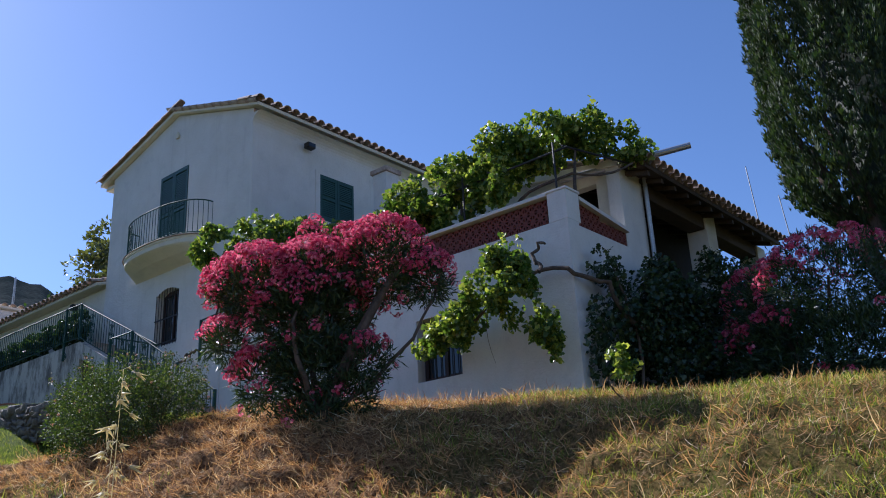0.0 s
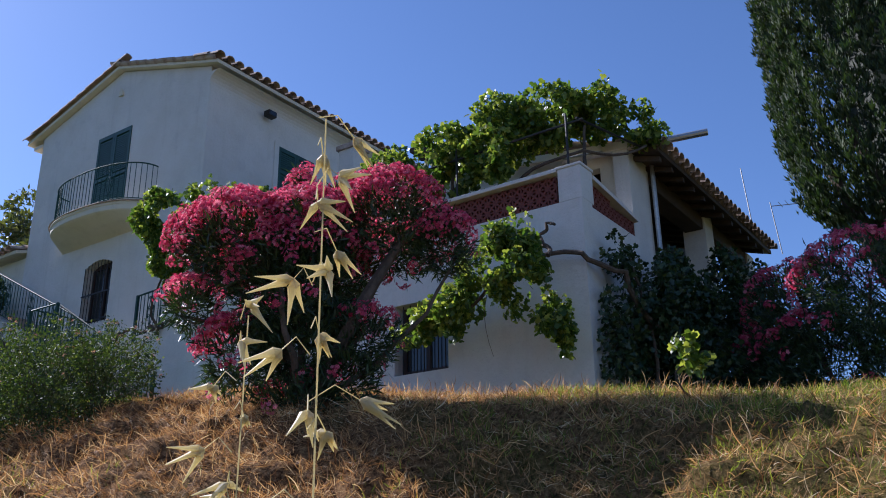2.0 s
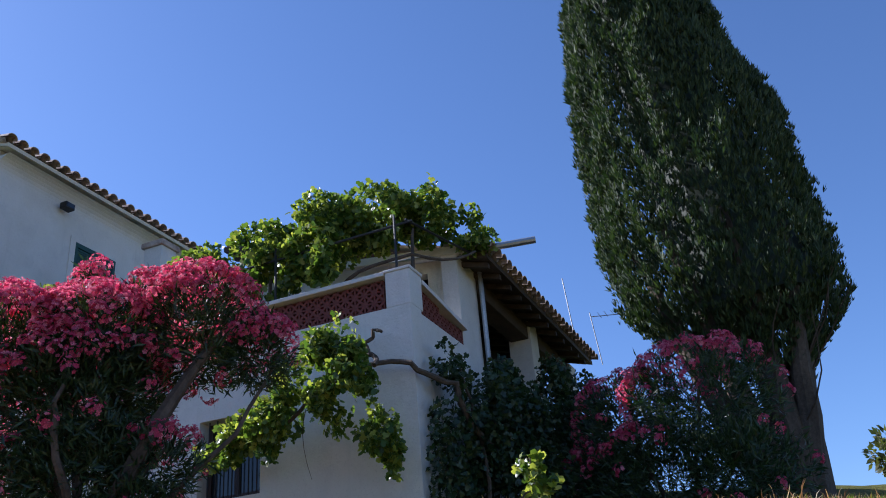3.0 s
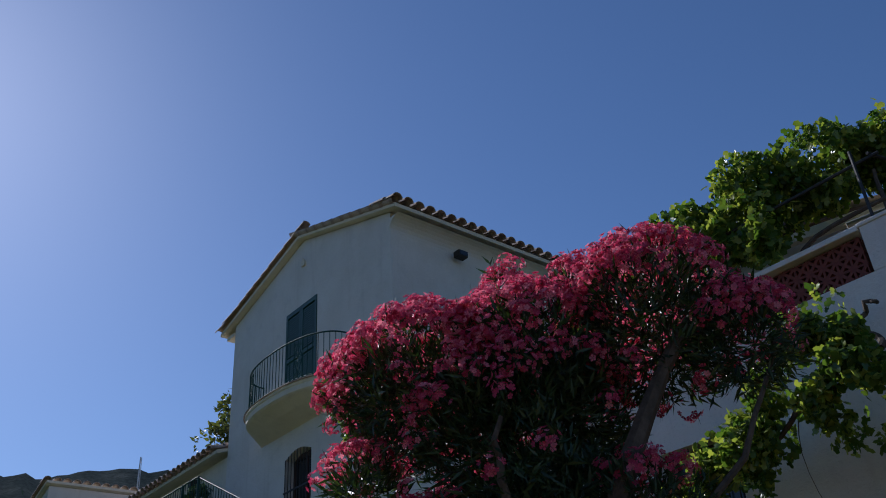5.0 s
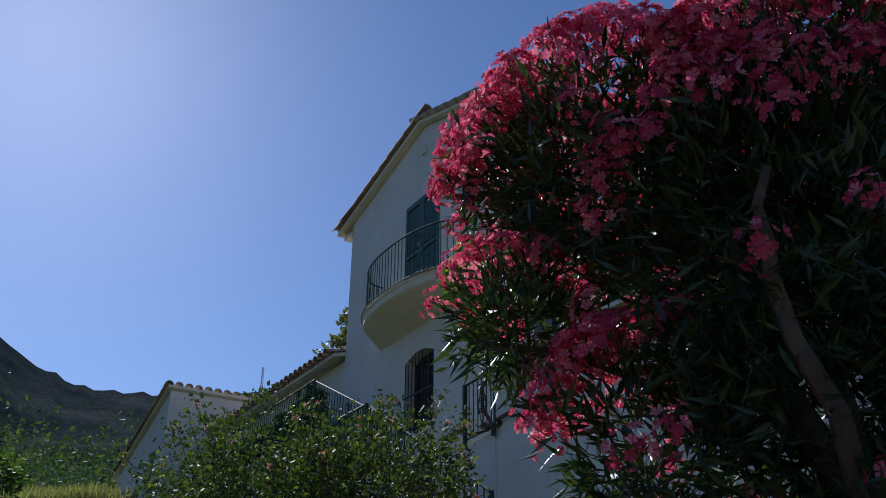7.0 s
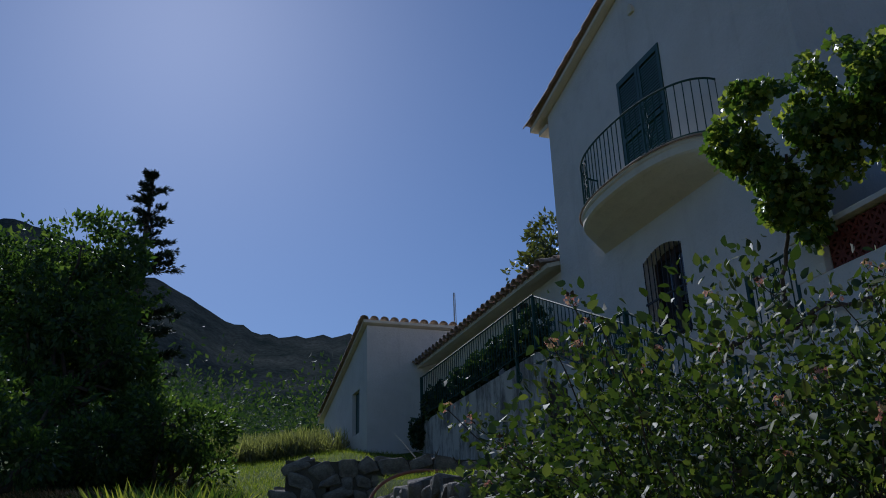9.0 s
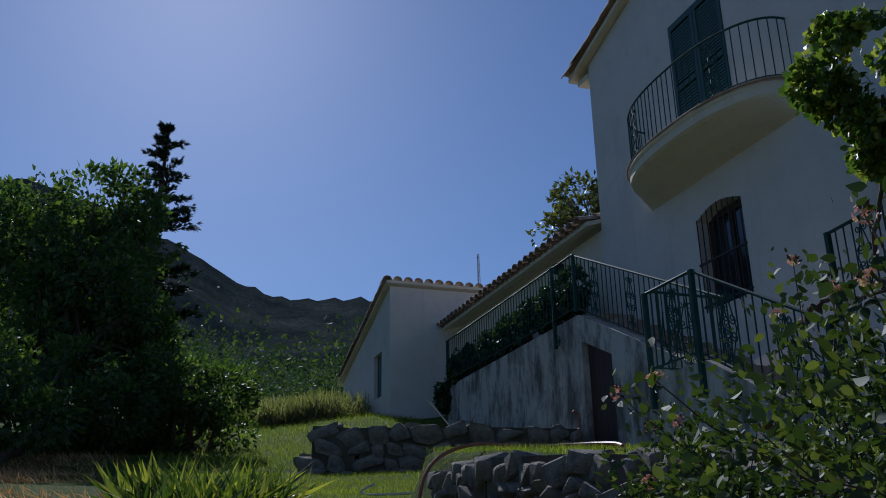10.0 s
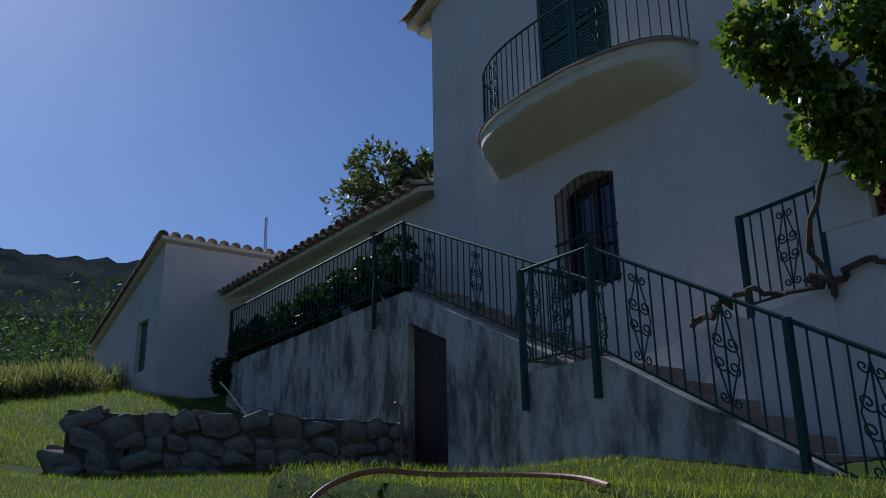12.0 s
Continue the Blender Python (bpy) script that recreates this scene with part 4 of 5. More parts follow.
def oleander(name, label, base, lumps, stems, n_leaf, n_head, seed, leaf=0.15, floret=0.046, low_flowers=0.15):
    rng = np.random.default_rng(seed)
    ob = thing(name, label, "shrub", at=base)
    for tip, r in stems:
        part("stem", tube(bmesh.new(), limb(base, tip, 0.12, rng), r, 7, r * 0.35), BARK, ob)
    # twigs carry whorls of narrow leaves
    tw, out, s = shell_points(rng, lumps, n_leaf // 9, 0.35)
    out = out / np.linalg.norm(out, axis=1, keepdims=True)
    out[:, 2] += 0.55
    k = 9
    p = np.repeat(tw, k, 0) + rng.normal(size=(len(tw) * k, 3)) * 0.035
    w = np.repeat(out, k, 0) * 0.9 + rng.normal(size=(len(tw) * k, 3)) * 0.75
    scatter("leaves", p, w, rng.uniform(0.6, 1.15, len(p)) * leaf, *LANCE, OLE_LEAF, ob, rng)
    hp, ho, s = shell_points(rng, lumps, n_head * 3, 0.93)
    ho = ho / np.linalg.norm(ho, axis=1, keepdims=True)
    inside = np.zeros(len(hp), bool)
    for c, r in lumps:
        inside |= (((hp - np.array(c)) / (np.array(r) * 0.86)) ** 2).sum(1) < 1
    patchy = np.array([noise.noise((p[0] * 1.6, p[1] * 1.6, p[2] * 1.6)) for p in hp])
    keep = ~inside & (rng.random(len(hp)) < np.clip(low_flowers + 1.25 * ho[:, 2] + 0.6 * -ho[:, 0] + patchy * 0.7 + 0.75 * (hp[:, 2] - base[2] - 1.45), 0.03, 1))
    hp, ho = hp[keep][:n_head], ho[keep][:n_head]
    fp, fd, fs = flower_heads(rng, hp + ho * 0.04, ho + (0, 0, 0.5), 16, 0.085, floret)
    scatter("blossom", fp, fd, fs, *FLORET, PETAL, ob, rng)
    return ob


OB = (-6.05, 5.1, ground_z(-6.05, 5.1) - 0.05)
oleander("oleander_bush", "large oleander bush covered in pink blossom on the bank", OB,
         [((-6.72, 4.76, 3.92), (0.54, 0.50, 0.50)), ((-6.24, 5.20, 3.98), (0.56, 0.56, 0.47)), ((-5.60, 5.70, 4.16), (0.52, 0.54, 0.52)), ((-5.18, 5.92, 3.92), (0.32, 0.32, 0.30)), ((-6.30, 5.12, 3.5), (0.68, 0.68, 0.66)),
          ((-6.22, 5.1, 2.95), (0.52, 0.50, 0.50)), ((-7.02, 4.5, 3.33), (0.26, 0.26, 0.22)), ((-6.48, 5.36, 4.68), (0.11, 0.11, 0.17)), ((-6.66, 5.22, 4.40), (0.16, 0.16, 0.15)), ((-5.92, 5.45, 4.50), (0.14, 0.14, 0.13)), ((-7.12, 4.55, 4.02), (0.20, 0.22, 0.26)),
          ((-6.5, 5.55, 3.8), (0.56, 0.52, 0.52)), ((-6.62, 4.74, 2.82), (0.36, 0.34, 0.34)), ((-5.66, 5.38, 2.98), (0.34, 0.30, 0.26)), ((-5.88, 5.3, 2.62), (0.36, 0.32, 0.26)), ((-6.12, 5.1, 2.42), (0.42, 0.38, 0.22))],
         [((-7.1, 4.5, 3.9), 0.05), ((-6.4, 5.2, 4.2), 0.055), ((-5.35, 5.8, 4.2), 0.085), ((-6.8, 5.4, 3.9), 0.045), ((-6.0, 4.7, 3.5), 0.04), ((-7.1, 4.45, 3.25), 0.03), ((-6.2, 5.3, 3.0), 0.05), ((-5.6, 5.5, 3.2), 0.035), ((-5.0, 6.0, 3.95), 0.03)],
         34000, 1550, 11, 0.115, 0.043, 0.12)
O2 = (-2.6, 11.1, ground_z(-2.6, 11.1) - 0.05)
oleander("oleander_bush", "broad pink oleander beside the cypress trunk", O2,
         [((-2.2, 10.9, 4.15), (0.95, 0.8, 0.75)), ((-3.2, 11.5, 4.15), (0.75, 0.7, 0.65)), ((-2.6, 11.1, 3.3), (1.2, 0.9, 0.75)), ((-1.9, 10.8, 3.2), (0.8, 0.7, 0.6)), ((-3.6, 11.6, 3.4), (0.6, 0.6, 0.7))],
         [((-2.2, 10.9, 4.3), 0.05), ((-3.2, 11.5, 4.2), 0.05), ((-2.7, 11.2, 3.9), 0.05), ((-1.8, 10.8, 3.6), 0.04)],
         20000, 420, 12, 0.14, 0.05, 0.05)


def vine_mass(name, label, base, lumps, trunks, n, seed, leaf=0.12, mat=VINE_LEAF, inner=0.3, extra=0, gap=-0.16):
    rng = np.random.default_rng(seed)
    ob = thing(name, label, "vine", at=base)
    for pts, r in trunks:
        fine = []
        for a, b in zip(pts, pts[1:]):
            fine += limb(a, b, 0.05, rng, 5)[:-1]
        fine.append(Vector(pts[-1]))
        part("vine_stem", tube(bmesh.new(), fine, r, 7, r * 0.5), BARK, ob)
    p, out, s = shell_points(rng, lumps, n, inner)
    gaps = np.array([noise.noise((q[0] * 2.3, q[1] * 2.3, q[2] * 2.3)) for q in p]) > gap
    p, out = p[gaps], out[gaps]
    w = out / np.linalg.norm(out, axis=1, keepdims=True) * 0.5 + rng.normal(size=p.shape) * 0.6
    w[:, 2] -= 0.55
    if extra:
        # loose shoots above the mass
        top = [c for c, r in lumps]
        for i in range(extra):
            c, r = lumps[rng.integers(len(lumps))]
            a = np.array(c) + rng.uniform(-0.3, 0.3, 3) * np.array(r)
            a[2] = c[2] + r[2] * 0.75
            b = a + np.array((rng.normal() * 0.12, rng.normal() * 0.12, rng.uniform(0.15, 0.32)))
            t = rng.random((14, 1))
            p = np.vstack([p, a + (b - a) * t + rng.normal(size=(14, 3)) * 0.04])
            w = np.vstack([w, rng.normal(size=(14, 3))])
    scatter("leaves", p, w, rng.uniform(0.55, 1.15, len(p)) * leaf, *LOBED, mat, ob, rng)
    return ob


vine_mass("pergola_vine", "thick grapevine canopy over the terrace pergola", (-7.0, 9.9, 5.2),
          [((-9.5, 9.7, 6.55), (0.6, 0.5, 0.42)), ((-8.7, 9.7, 6.9), (0.66, 0.6, 0.52)), ((-7.75, 9.75, 7.05), (0.66, 0.6, 0.58)), ((-6.9, 9.95, 7.35), (0.64, 0.7, 0.60)), ((-6.15, 10.3, 7.5), (0.62, 0.7, 0.52)), ((-5.5, 10.7, 7.55), (0.52, 0.6, 0.42)), ((-8.2, 9.4, 6.55), (0.35, 0.3, 0.4)), ((-5.45, 10.77, 7.9), (0.14, 0.14, 0.22)), ((-4.95, 11.1, 7.25), (0.38, 0.4, 0.26)), ((-7.1, 9.5, 6.35), (0.3, 0.25, 0.35)), ((-6.55, 9.35, 6.5), (0.2, 0.18, 0.42)), ((-7.7, 9.4, 6.6), (0.42, 0.3, 0.4)), ((-6.95, 9.45, 6.75), (0.4, 0.3, 0.35)), ((-8.9, 9.3, 6.3), (0.3, 0.22, 0.3)), ((-10.3, 9.9, 6.35), (0.5, 0.4, 0.3))],
          [([(-7.55, 9.45, 5.2), (-7.5, 9.5, 6.0), (-7.6, 9.7, 6.7)], 0.045), ([(-5.35, 9.75, 5.3), (-5.45, 9.9, 6.3), (-5.6, 10.3, 7.2)], 0.04), ([(-7.5, 9.5, 6.1), (-6.4, 9.6, 6.25), (-5.4, 9.8, 6.55), (-4.9, 10.9, 6.9)], 0.035), ([(-8.7, 9.6, 5.3), (-8.6, 9.7, 6.5)], 0.03)],
          20000, 21, 0.098, extra=18, gap=-0.10)
pergola = thing("pergola", "thin metal pergola holding up the vine", "pergola", at=(-7.0, 9.6, 5.2))
for x in (-5.45, -7.3, -9.1):
    part("post", tube(bmesh.new(), [(x, TY + 0.14, 6.08), (x, TY + 0.14, 6.95)], 0.018), DARKIRON, pergola)
part("crossbar", tube(bmesh.new(), [(-9.6, TY + 0.16, 6.75), (-5.2, TY + 0.16, 6.8)], 0.018), DARKIRON, pergola)
part("crossbar", tube(bmesh.new(), [(-5.3, TY + 0.16, 6.85), (-5.0, 11.3, 7.0)], 0.018), DARKIRON, pergola)
vine_mass("wall_vine", "leafy grapevine hanging off an old branch before the white wall", (-5.3, 8.9, 3.0),
          [((-6.2, 8.45, 4.55), (0.46, 0.32, 0.44)), ((-5.75, 8.45, 4.4), (0.36, 0.3, 0.5)), ((-6.0, 8.5, 4.2), (0.5, 0.28, 0.36)), ((-6.65, 8.5, 4.22), (0.46, 0.3, 0.30)), ((-7.2, 8.6, 4.12), (0.42, 0.28, 0.22)), ((-5.5, 8.7, 3.98), (0.26, 0.24, 0.36)), ((-5.36, 8.8, 3.62), (0.12, 0.14, 0.24)), ((-6.1, 8.5, 5.0), (0.24, 0.2, 0.22)), ((-6.35, 8.7, 3.46), (0.08, 0.08, 0.15)), ((-7.65, 8.7, 4.02), (0.32, 0.25, 0.2)), ((-6.85, 8.5, 3.86), (0.13, 0.13, 0.2)), ((-5.72, 8.45, 4.85), (0.2, 0.2, 0.16))],
          [([(-4.7, 10.2, 3.9), (-4.85, 9.6, 4.55), (-5.2, 9.02, 4.72), (-5.7, 8.85, 4.72), (-6.2, 8.6, 4.6), (-6.9, 8.6, 4.1)], 0.042), ([(-5.62, 8.9, 4.75), (-5.7, 9.0, 4.95), (-5.78, 9.0, 5.12), (-5.66, 9.0, 5.25), (-5.6, 9.0, 5.22)], 0.035), ([(-6.35, 8.6, 4.3), (-6.35, 8.7, 3.5)], 0.005)],
          8200, 22, 0.085, extra=8, gap=-0.10)
vine_mass("stair_vine", "grapevine climbing above the stair railing and terrace pier", (-13.8, 9.1, 5.1),
          # rear lumps (y 9.5 on): added leaves standing in for the shaded terrace recess
          [((-14.0, 8.75, 7.2), (0.26, 0.28, 0.33)), ((-13.78, 8.75, 6.85), (0.24, 0.28, 0.28)), ((-13.5, 8.85, 6.55), (0.22, 0.25, 0.27)), ((-13.28, 8.95, 6.25), (0.17, 0.2, 0.22)), ((-13.45, 8.8, 7.3), (0.38, 0.38, 0.36)), ((-12.95, 9.0, 7.1), (0.48, 0.42, 0.46)), ((-12.95, 9.1, 6.62), (0.28, 0.3, 0.32)), ((-12.4, 9.3, 7.05), (0.58, 0.45, 0.46)), ((-12.9, 9.2, 7.62), (0.34, 0.34, 0.2)), ((-13.65, 8.7, 7.6), (0.22, 0.22, 0.14)), ((-11.9, 9.5, 6.8), (0.5, 0.4, 0.36)), ((-12.1, 9.9, 7.3), (0.7, 0.55, 0.4)), ((-11.3, 10.0, 7.0), (0.7, 0.6, 0.4)), ((-12.6, 9.6, 7.45), (0.45, 0.4, 0.3)), ((-13.6, 8.85, 6.3), (0.2, 0.2, 0.26)), ((-13.35, 9.0, 6.0), (0.15, 0.18, 0.24)), ((-12.3, 9.5, 6.55), (0.55, 0.28, 0.36)), ((-11.5, 9.6, 6.5), (0.6, 0.28, 0.34))],
          [([(-13.85, 9.15, 5.05), (-13.95, 9.05, 5.4), (-13.7, 9.0, 6.0), (-13.4, 8.9, 6.8)], 0.03), ([(-15.12, 9.0, 5.03), (-14.92, 9.02, 5.07), (-14.72, 9.03, 5.12), (-14.60, 9.05, 5.21), (-14.45, 9.1, 5.18), (-14.3, 9.1, 5.13), (-13.92, 9.12, 5.12)], 0.035), ([(-13.92, 9.1, 5.12), (-13.84, 9.12, 5.15), (-13.75, 9.14, 5.22), (-13.5, 9.15, 5.23), (-13.2, 9.15, 5.15), (-12.8, 9.15, 5.06), (-12.3, 9.15, 5.04)], 0.032), ([(-13.55, 8.95, 6.4), (-13.7, 8.8, 6.9), (-14.05, 8.7, 7.3)], 0.014), ([(-13.4, 8.9, 6.7), (-12.9, 9.1, 7.0), (-12.0, 9.4, 7.0)], 0.02)],
          17000, 23, 0.088, extra=10, gap=-0.2)
vine_mass("corner_climber", "dense dark climber at the shaded terrace corner", (-4.6, 10.6, 2.8),
          [((-4.65, 10.5, 4.3), (0.32, 0.65, 0.65)), ((-4.7, 11.3, 4.35), (0.5, 0.9, 0.7)), ((-4.5, 12.3, 4.5), (0.55, 0.8, 0.75)), ((-4.4, 11.2, 3.4), (0.55, 1.2, 0.7)), ((-4.2, 12.6, 3.6), (0.6, 0.9, 0.8)), ((-5.0, 9.62, 3.6), (0.24, 0.46, 1.0)), ((-4.97, 9.7, 4.75), (0.2, 0.42, 0.44)), ((-4.8, 10.3, 4.0), (0.3, 0.6, 0.9)), ((-4.95, 10.4, 3.3), (0.2, 0.5, 0.7)), ((-4.3, 12.0, 5.2), (0.25, 0.3, 0.3)), ((-4.3, 13.2, 4.9), (0.5, 0.8, 0.7)), ((-3.9, 13.4, 3.9), (0.5, 0.8, 0.8)), ((-4.75, 11.1, 5.0), (0.22, 0.5, 0.3))],
          [([(-4.8, 10.0, 2.7), (-4.8, 10.1, 4.0), (-4.9, 9.8, 4.9)], 0.03), ([(-4.4, 12.0, 2.8), (-4.4, 12.1, 4.6)], 0.04)],
          19000, 24, 0.075, OLE_LEAF, 0.2, gap=-0.3)
vine_mass("walkway_creeper", "dark creeper hanging over the walkway railing", (-23.0, 9.2, 6.4),
          [((-20.5, 9.38, 6.98), (0.5, 0.19, 0.5)), ((-21.3, 9.38, 6.95), (0.62, 0.18, 0.46)), ((-22.2, 9.38, 6.92), (0.7, 0.17, 0.44)), ((-23.2, 9.38, 6.88), (0.75, 0.17, 0.44)), ((-24.3, 9.38, 6.85), (0.75, 0.17, 0.42)), ((-25.2, 9.36, 6.8), (0.6, 0.2, 0.42)), ((-25.8, 9.3, 6.7), (0.5, 0.2, 0.5)), ((-26.2, 9.1, 6.2), (0.25, 0.22, 0.4))],
          [], 13000, 25, 0.08, OLE_LEAF, 0.1, gap=-0.35)
sz = ground_z(-3.0, 6.35)
vine_mass("vine_sprout", "small bright vine sprout standing in the grass", (-3.0, 6.35, sz), [((-3.0, 6.35, sz + 0.32), (0.12, 0.12, 0.16)), ((-3.05, 6.3, sz + 0.5), (0.1, 0.1, 0.1)), ((-2.93, 6.35, sz + 0.15), (0.09, 0.09, 0.1))], [([(-3.0, 6.35, sz - 0.05), (-3.02, 6.33, sz + 0.3), (-3.05, 6.3, sz + 0.5)], 0.008)], 170, 26, 0.075)


def flowering_shrub():
    rng = np.random.default_rng(31)
    base = (-9.4, 4.25, ground_z(-9.4, 4.25) - 0.05)
    ob = thing("lantana_shrub", "sprawling lantana shrub with small orange-pink blossoms", "shrub", at=base)
    lumps = [((-9.1, 4.3, 2.9), (0.85, 0.62, 0.68)), ((-9.9, 4.6, 3.05), (0.72, 0.6, 0.58)), ((-8.5, 4.65, 2.8), (0.55, 0.55, 0.58)), ((-9.4, 5.1, 3.15), (0.8, 0.6, 0.55)), ((-8.9, 4.15, 2.45), (0.9, 0.6, 0.5)), ((-10.4, 4.5, 2.8), (0.5, 0.45, 0.5))]
    shoots = []
    for i in range(120):
        c, r = lumps[rng.integers(len(lumps))]
        d = rng.normal(size=3)
        d[2] = abs(d[2]) * 0.9 + 0.15
        d /= np.linalg.norm(d)
        tip = np.array(c) + d * np.array(r) * rng.uniform(0.95, 1.22)
        shoots.append(limb((c[0], c[1], c[2] - 0.3), tip, 0.05, rng, 9))
    for i, s in enumerate(shoots):
        part("shoot", tube(bmesh.new(), s, 0.0035, 5, 0.0015), BARK, ob)
    p, w = [], []
    for s in shoots:
        for q in s[3:]:
            for k in range(14):
                p.append(np.array(q) + rng.normal(size=3) * 0.03)
                w.append(rng.normal(size=3) + (0, 0, 0.2))
    sp, so, _ = shell_points(rng, lumps, 42000, 0.35)
    airy = np.array([noise.noise((q[0] * 3.4, q[1] * 3.4, q[2] * 3.4)) for q in sp]) > -0.06 + 0.35 * (sp[:, 2] > 3.35)
    sp, so = sp[airy], so[airy]
    p, w = np.vstack([np.array(p), sp]), np.vstack([np.array(w), so + rng.normal(size=so.shape)])
    scatter("leaves", p, w, rng.uniform(0.45, 1.15, len(p)) * 0.034, *OVAL, BUSH_LEAF, ob, rng)
    tips = np.array([s[-1] for s in shoots])
    some = tips[rng.random(len(tips)) < 0.55]
    fp, fd, fs = flower_heads(rng, some, np.tile((0, 0, 1.0), (len(some), 1)), 14, 0.02, 0.014)
    scatter("blossom", fp, fd, fs, *FLORET, BLOSSOM, ob, rng)
    bare = tips[rng.random(len(tips)) < 0.5]
    fp, fd, fs = flower_heads(rng, bare, np.tile((0, 0, 1.0), (len(bare), 1)), 10, 0.014, 0.018)
    tagged(scatter("seed_heads", fp, fd, fs, *OVATE, BARK, ob, rng), kind="stuff")


flowering_shrub()


def cypress():
    rng = np.random.default_rng(41)
    bx, by = -1.5, 14.6
    bz = ground_z(bx, by)
    ob = thing("cypress_tree", "tall dark cypress with several bare lower stems", "tree", at=(bx, by, bz))
    for i in range(9):
        a = math.tau * i / 9
        foot = (bx + 0.3 * math.cos(a), by + 0.25 * math.sin(a), bz - 0.1)
        tip = (bx - 0.3 + 1.5 * math.cos(a), by + 1.3 * math.sin(a), bz + 4.6)
        part("trunk", tube(bmesh.new(), limb(foot, tip, 0.12, rng), 0.24, 8, 0.05), BARK, ob)
    for i in range(26):
        a = rng.uniform(0, math.tau)
        z = bz + rng.uniform(1.2, 2.6)
        part("branch", tube(bmesh.new(), limb((bx + 0.5 * math.cos(a), by + 0.4 * math.sin(a), z - 0.6), (bx - 0.1 + 1.7 * math.cos(a), by + 1.6 * math.sin(a), z + 0.9), 0.1, rng), 0.02, 5, 0.006), BARK, ob)

    def radius(h):
        low = smooth01(h / 1.4)
        return (0.95 + 1.15 * low) * (1 - 0.22 * smooth01((h - 4.5) / 5.0)) * (1 - 0.85 * smooth01((h - 7.0) / 8.0)) if h >= 0 else 0.0

    # upright flame-shaped boughs with dark clefts between them
    n = 68000
    h = rng.random(n) ** 0.85 * 14.0
    a = rng.random(n) * math.tau
    bough = np.array([1 - 2.6 * abs(noise.noise((math.cos(t) * 3.4 + 0.25 * q, math.sin(t) * 3.4, q * 0.55))) + 0.35 * noise.noise((math.cos(t) * 9, math.sin(t) * 9, q * 2.2)) for t, q in zip(a, h)])
    r = np.array([radius(q) for q in h]) * np.array([0.745 + 0.075 * (1 - smooth01((q - 3) / 5)) + 0.07 * noise.noise((math.cos(t) * 1.7, math.sin(t) * 1.7, q * 0.9)) for t, q in zip(a, h)]) * (1 + 0.14 * bough) * (0.84 + 0.16 * rng.random(n) ** 0.5)
    side = np.cos(a) * 0.35
    z = bz + 1.98 + h + np.where(h < 2, -side * (2 - h) * 0.35, 0)
    p = np.stack([bx - 0.12 - 0.095 * h + r * np.cos(a), by + r * np.sin(a), z], 1)
    w = np.stack([np.cos(a) * 0.3, np.sin(a) * 0.3, np.ones(n)], 1) + rng.normal(size=(n, 3)) * 0.2
    scatter("foliage", p, w, rng.uniform(0.08, 0.21, n), *SPRAY, CYP_LEAF, ob, rng)
    # plain dark tube added to stand in for the crown's shaded inside
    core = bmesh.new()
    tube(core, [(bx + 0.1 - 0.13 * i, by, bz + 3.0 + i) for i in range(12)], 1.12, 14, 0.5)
    part("crown_core", core, FIR_LEAF, ob)


cypress()


def broad_tree(name, label, at, height, crown, n, leaf, mat, seed, lumps=9, squash=0.8, open_=0.4):
    rng = np.random.default_rng(seed)
    x, y, z = at
    ob = thing(name, label, "tree", at=at)
    c = np.array((x, y, z + height - crown * squash))
    part("trunk", tube(bmesh.new(), limb((x, y, z - 0.1), c, 0.15, rng), 0.05 * height * 0.5, 8, 0.06), BARK, ob)
    ls = []
    for i in range(lumps):
        d = rng.normal(size=3)
        d[2] *= 0.8
        d /= np.linalg.norm(d)
        o = c + d * crown * np.array((0.62, 0.62, 0.62 * squash))
        r = crown * rng.uniform(0.22, 0.44)
        ls.append((tuple(o), (r, r, r * 0.8)))
        part("limb", tube(bmesh.new(), limb(c - (0, 0, crown * 0.5), o, 0.2, rng), 0.07, 6, 0.02), BARK, ob)
    p, out, s = shell_points(rng, ls, n, open_)
    gaps = np.array([noise.noise(tuple(q * (1.6 / crown * 2))) for q in p]) > -0.14
    p, out = p[gaps], out[gaps]
    scatter("crown", p, out + rng.normal(size=p.shape) * 0.8 - (0, 0, 0.3), rng.uniform(0.6, 1.2, len(p)) * leaf, *OVATE, mat, ob, rng)
    return ob


broad_tree("garden_tree", "large shaded broadleaf tree at the lawn edge", (-27.5, 0.9, ground_z(-27.5, 0.9)), 6.2, 2.8, 21000, 0.17, TREE_LEAF, 51, 26, 0.95, 0.6)
broad_tree("garden_tree", "rounded leafy tree beside the lawn", (-25.2, 1.7, ground_z(-25.2, 1.7)), 3.7, 1.8, 13000, 0.15, TREE_LEAF, 52, 22, 0.9, 0.6)
for x, y, h, r, n, seed, label in ((-23.8, 3.3, 1.85, 1.75, 19000, 53, "dense dark rounded bush at the lawn edge"), (-23.0, 1.6, 1.9, 1.7, 12000, 54, "dense dark rounded bush under the trees"),
                                   (-20.4, 0.7, 1.7, 1.6, 11000, 55, "dense dark bush in the shade of the trees")):
    broad_tree("hedge_bush", label, (x, y, ground_z(x, y)), h, r, n, 0.11, TREE_LEAF, seed, 18, 0.8, 0.5)
broad_tree("eucalyptus_tree", "tall olive-coloured eucalyptus behind the low wing", (-31.6, 16.4, 6.5), 8.8, 2.5, 9500, 0.24, EUC_LEAF, 56, 12, 1.0)
broad_tree("eucalyptus_tree", "olive-coloured eucalyptus behind the low wing", (-27.8, 15.2, 6.0), 6.4, 1.7, 5000, 0.24, EUC_LEAF, 57, 8, 1.0)
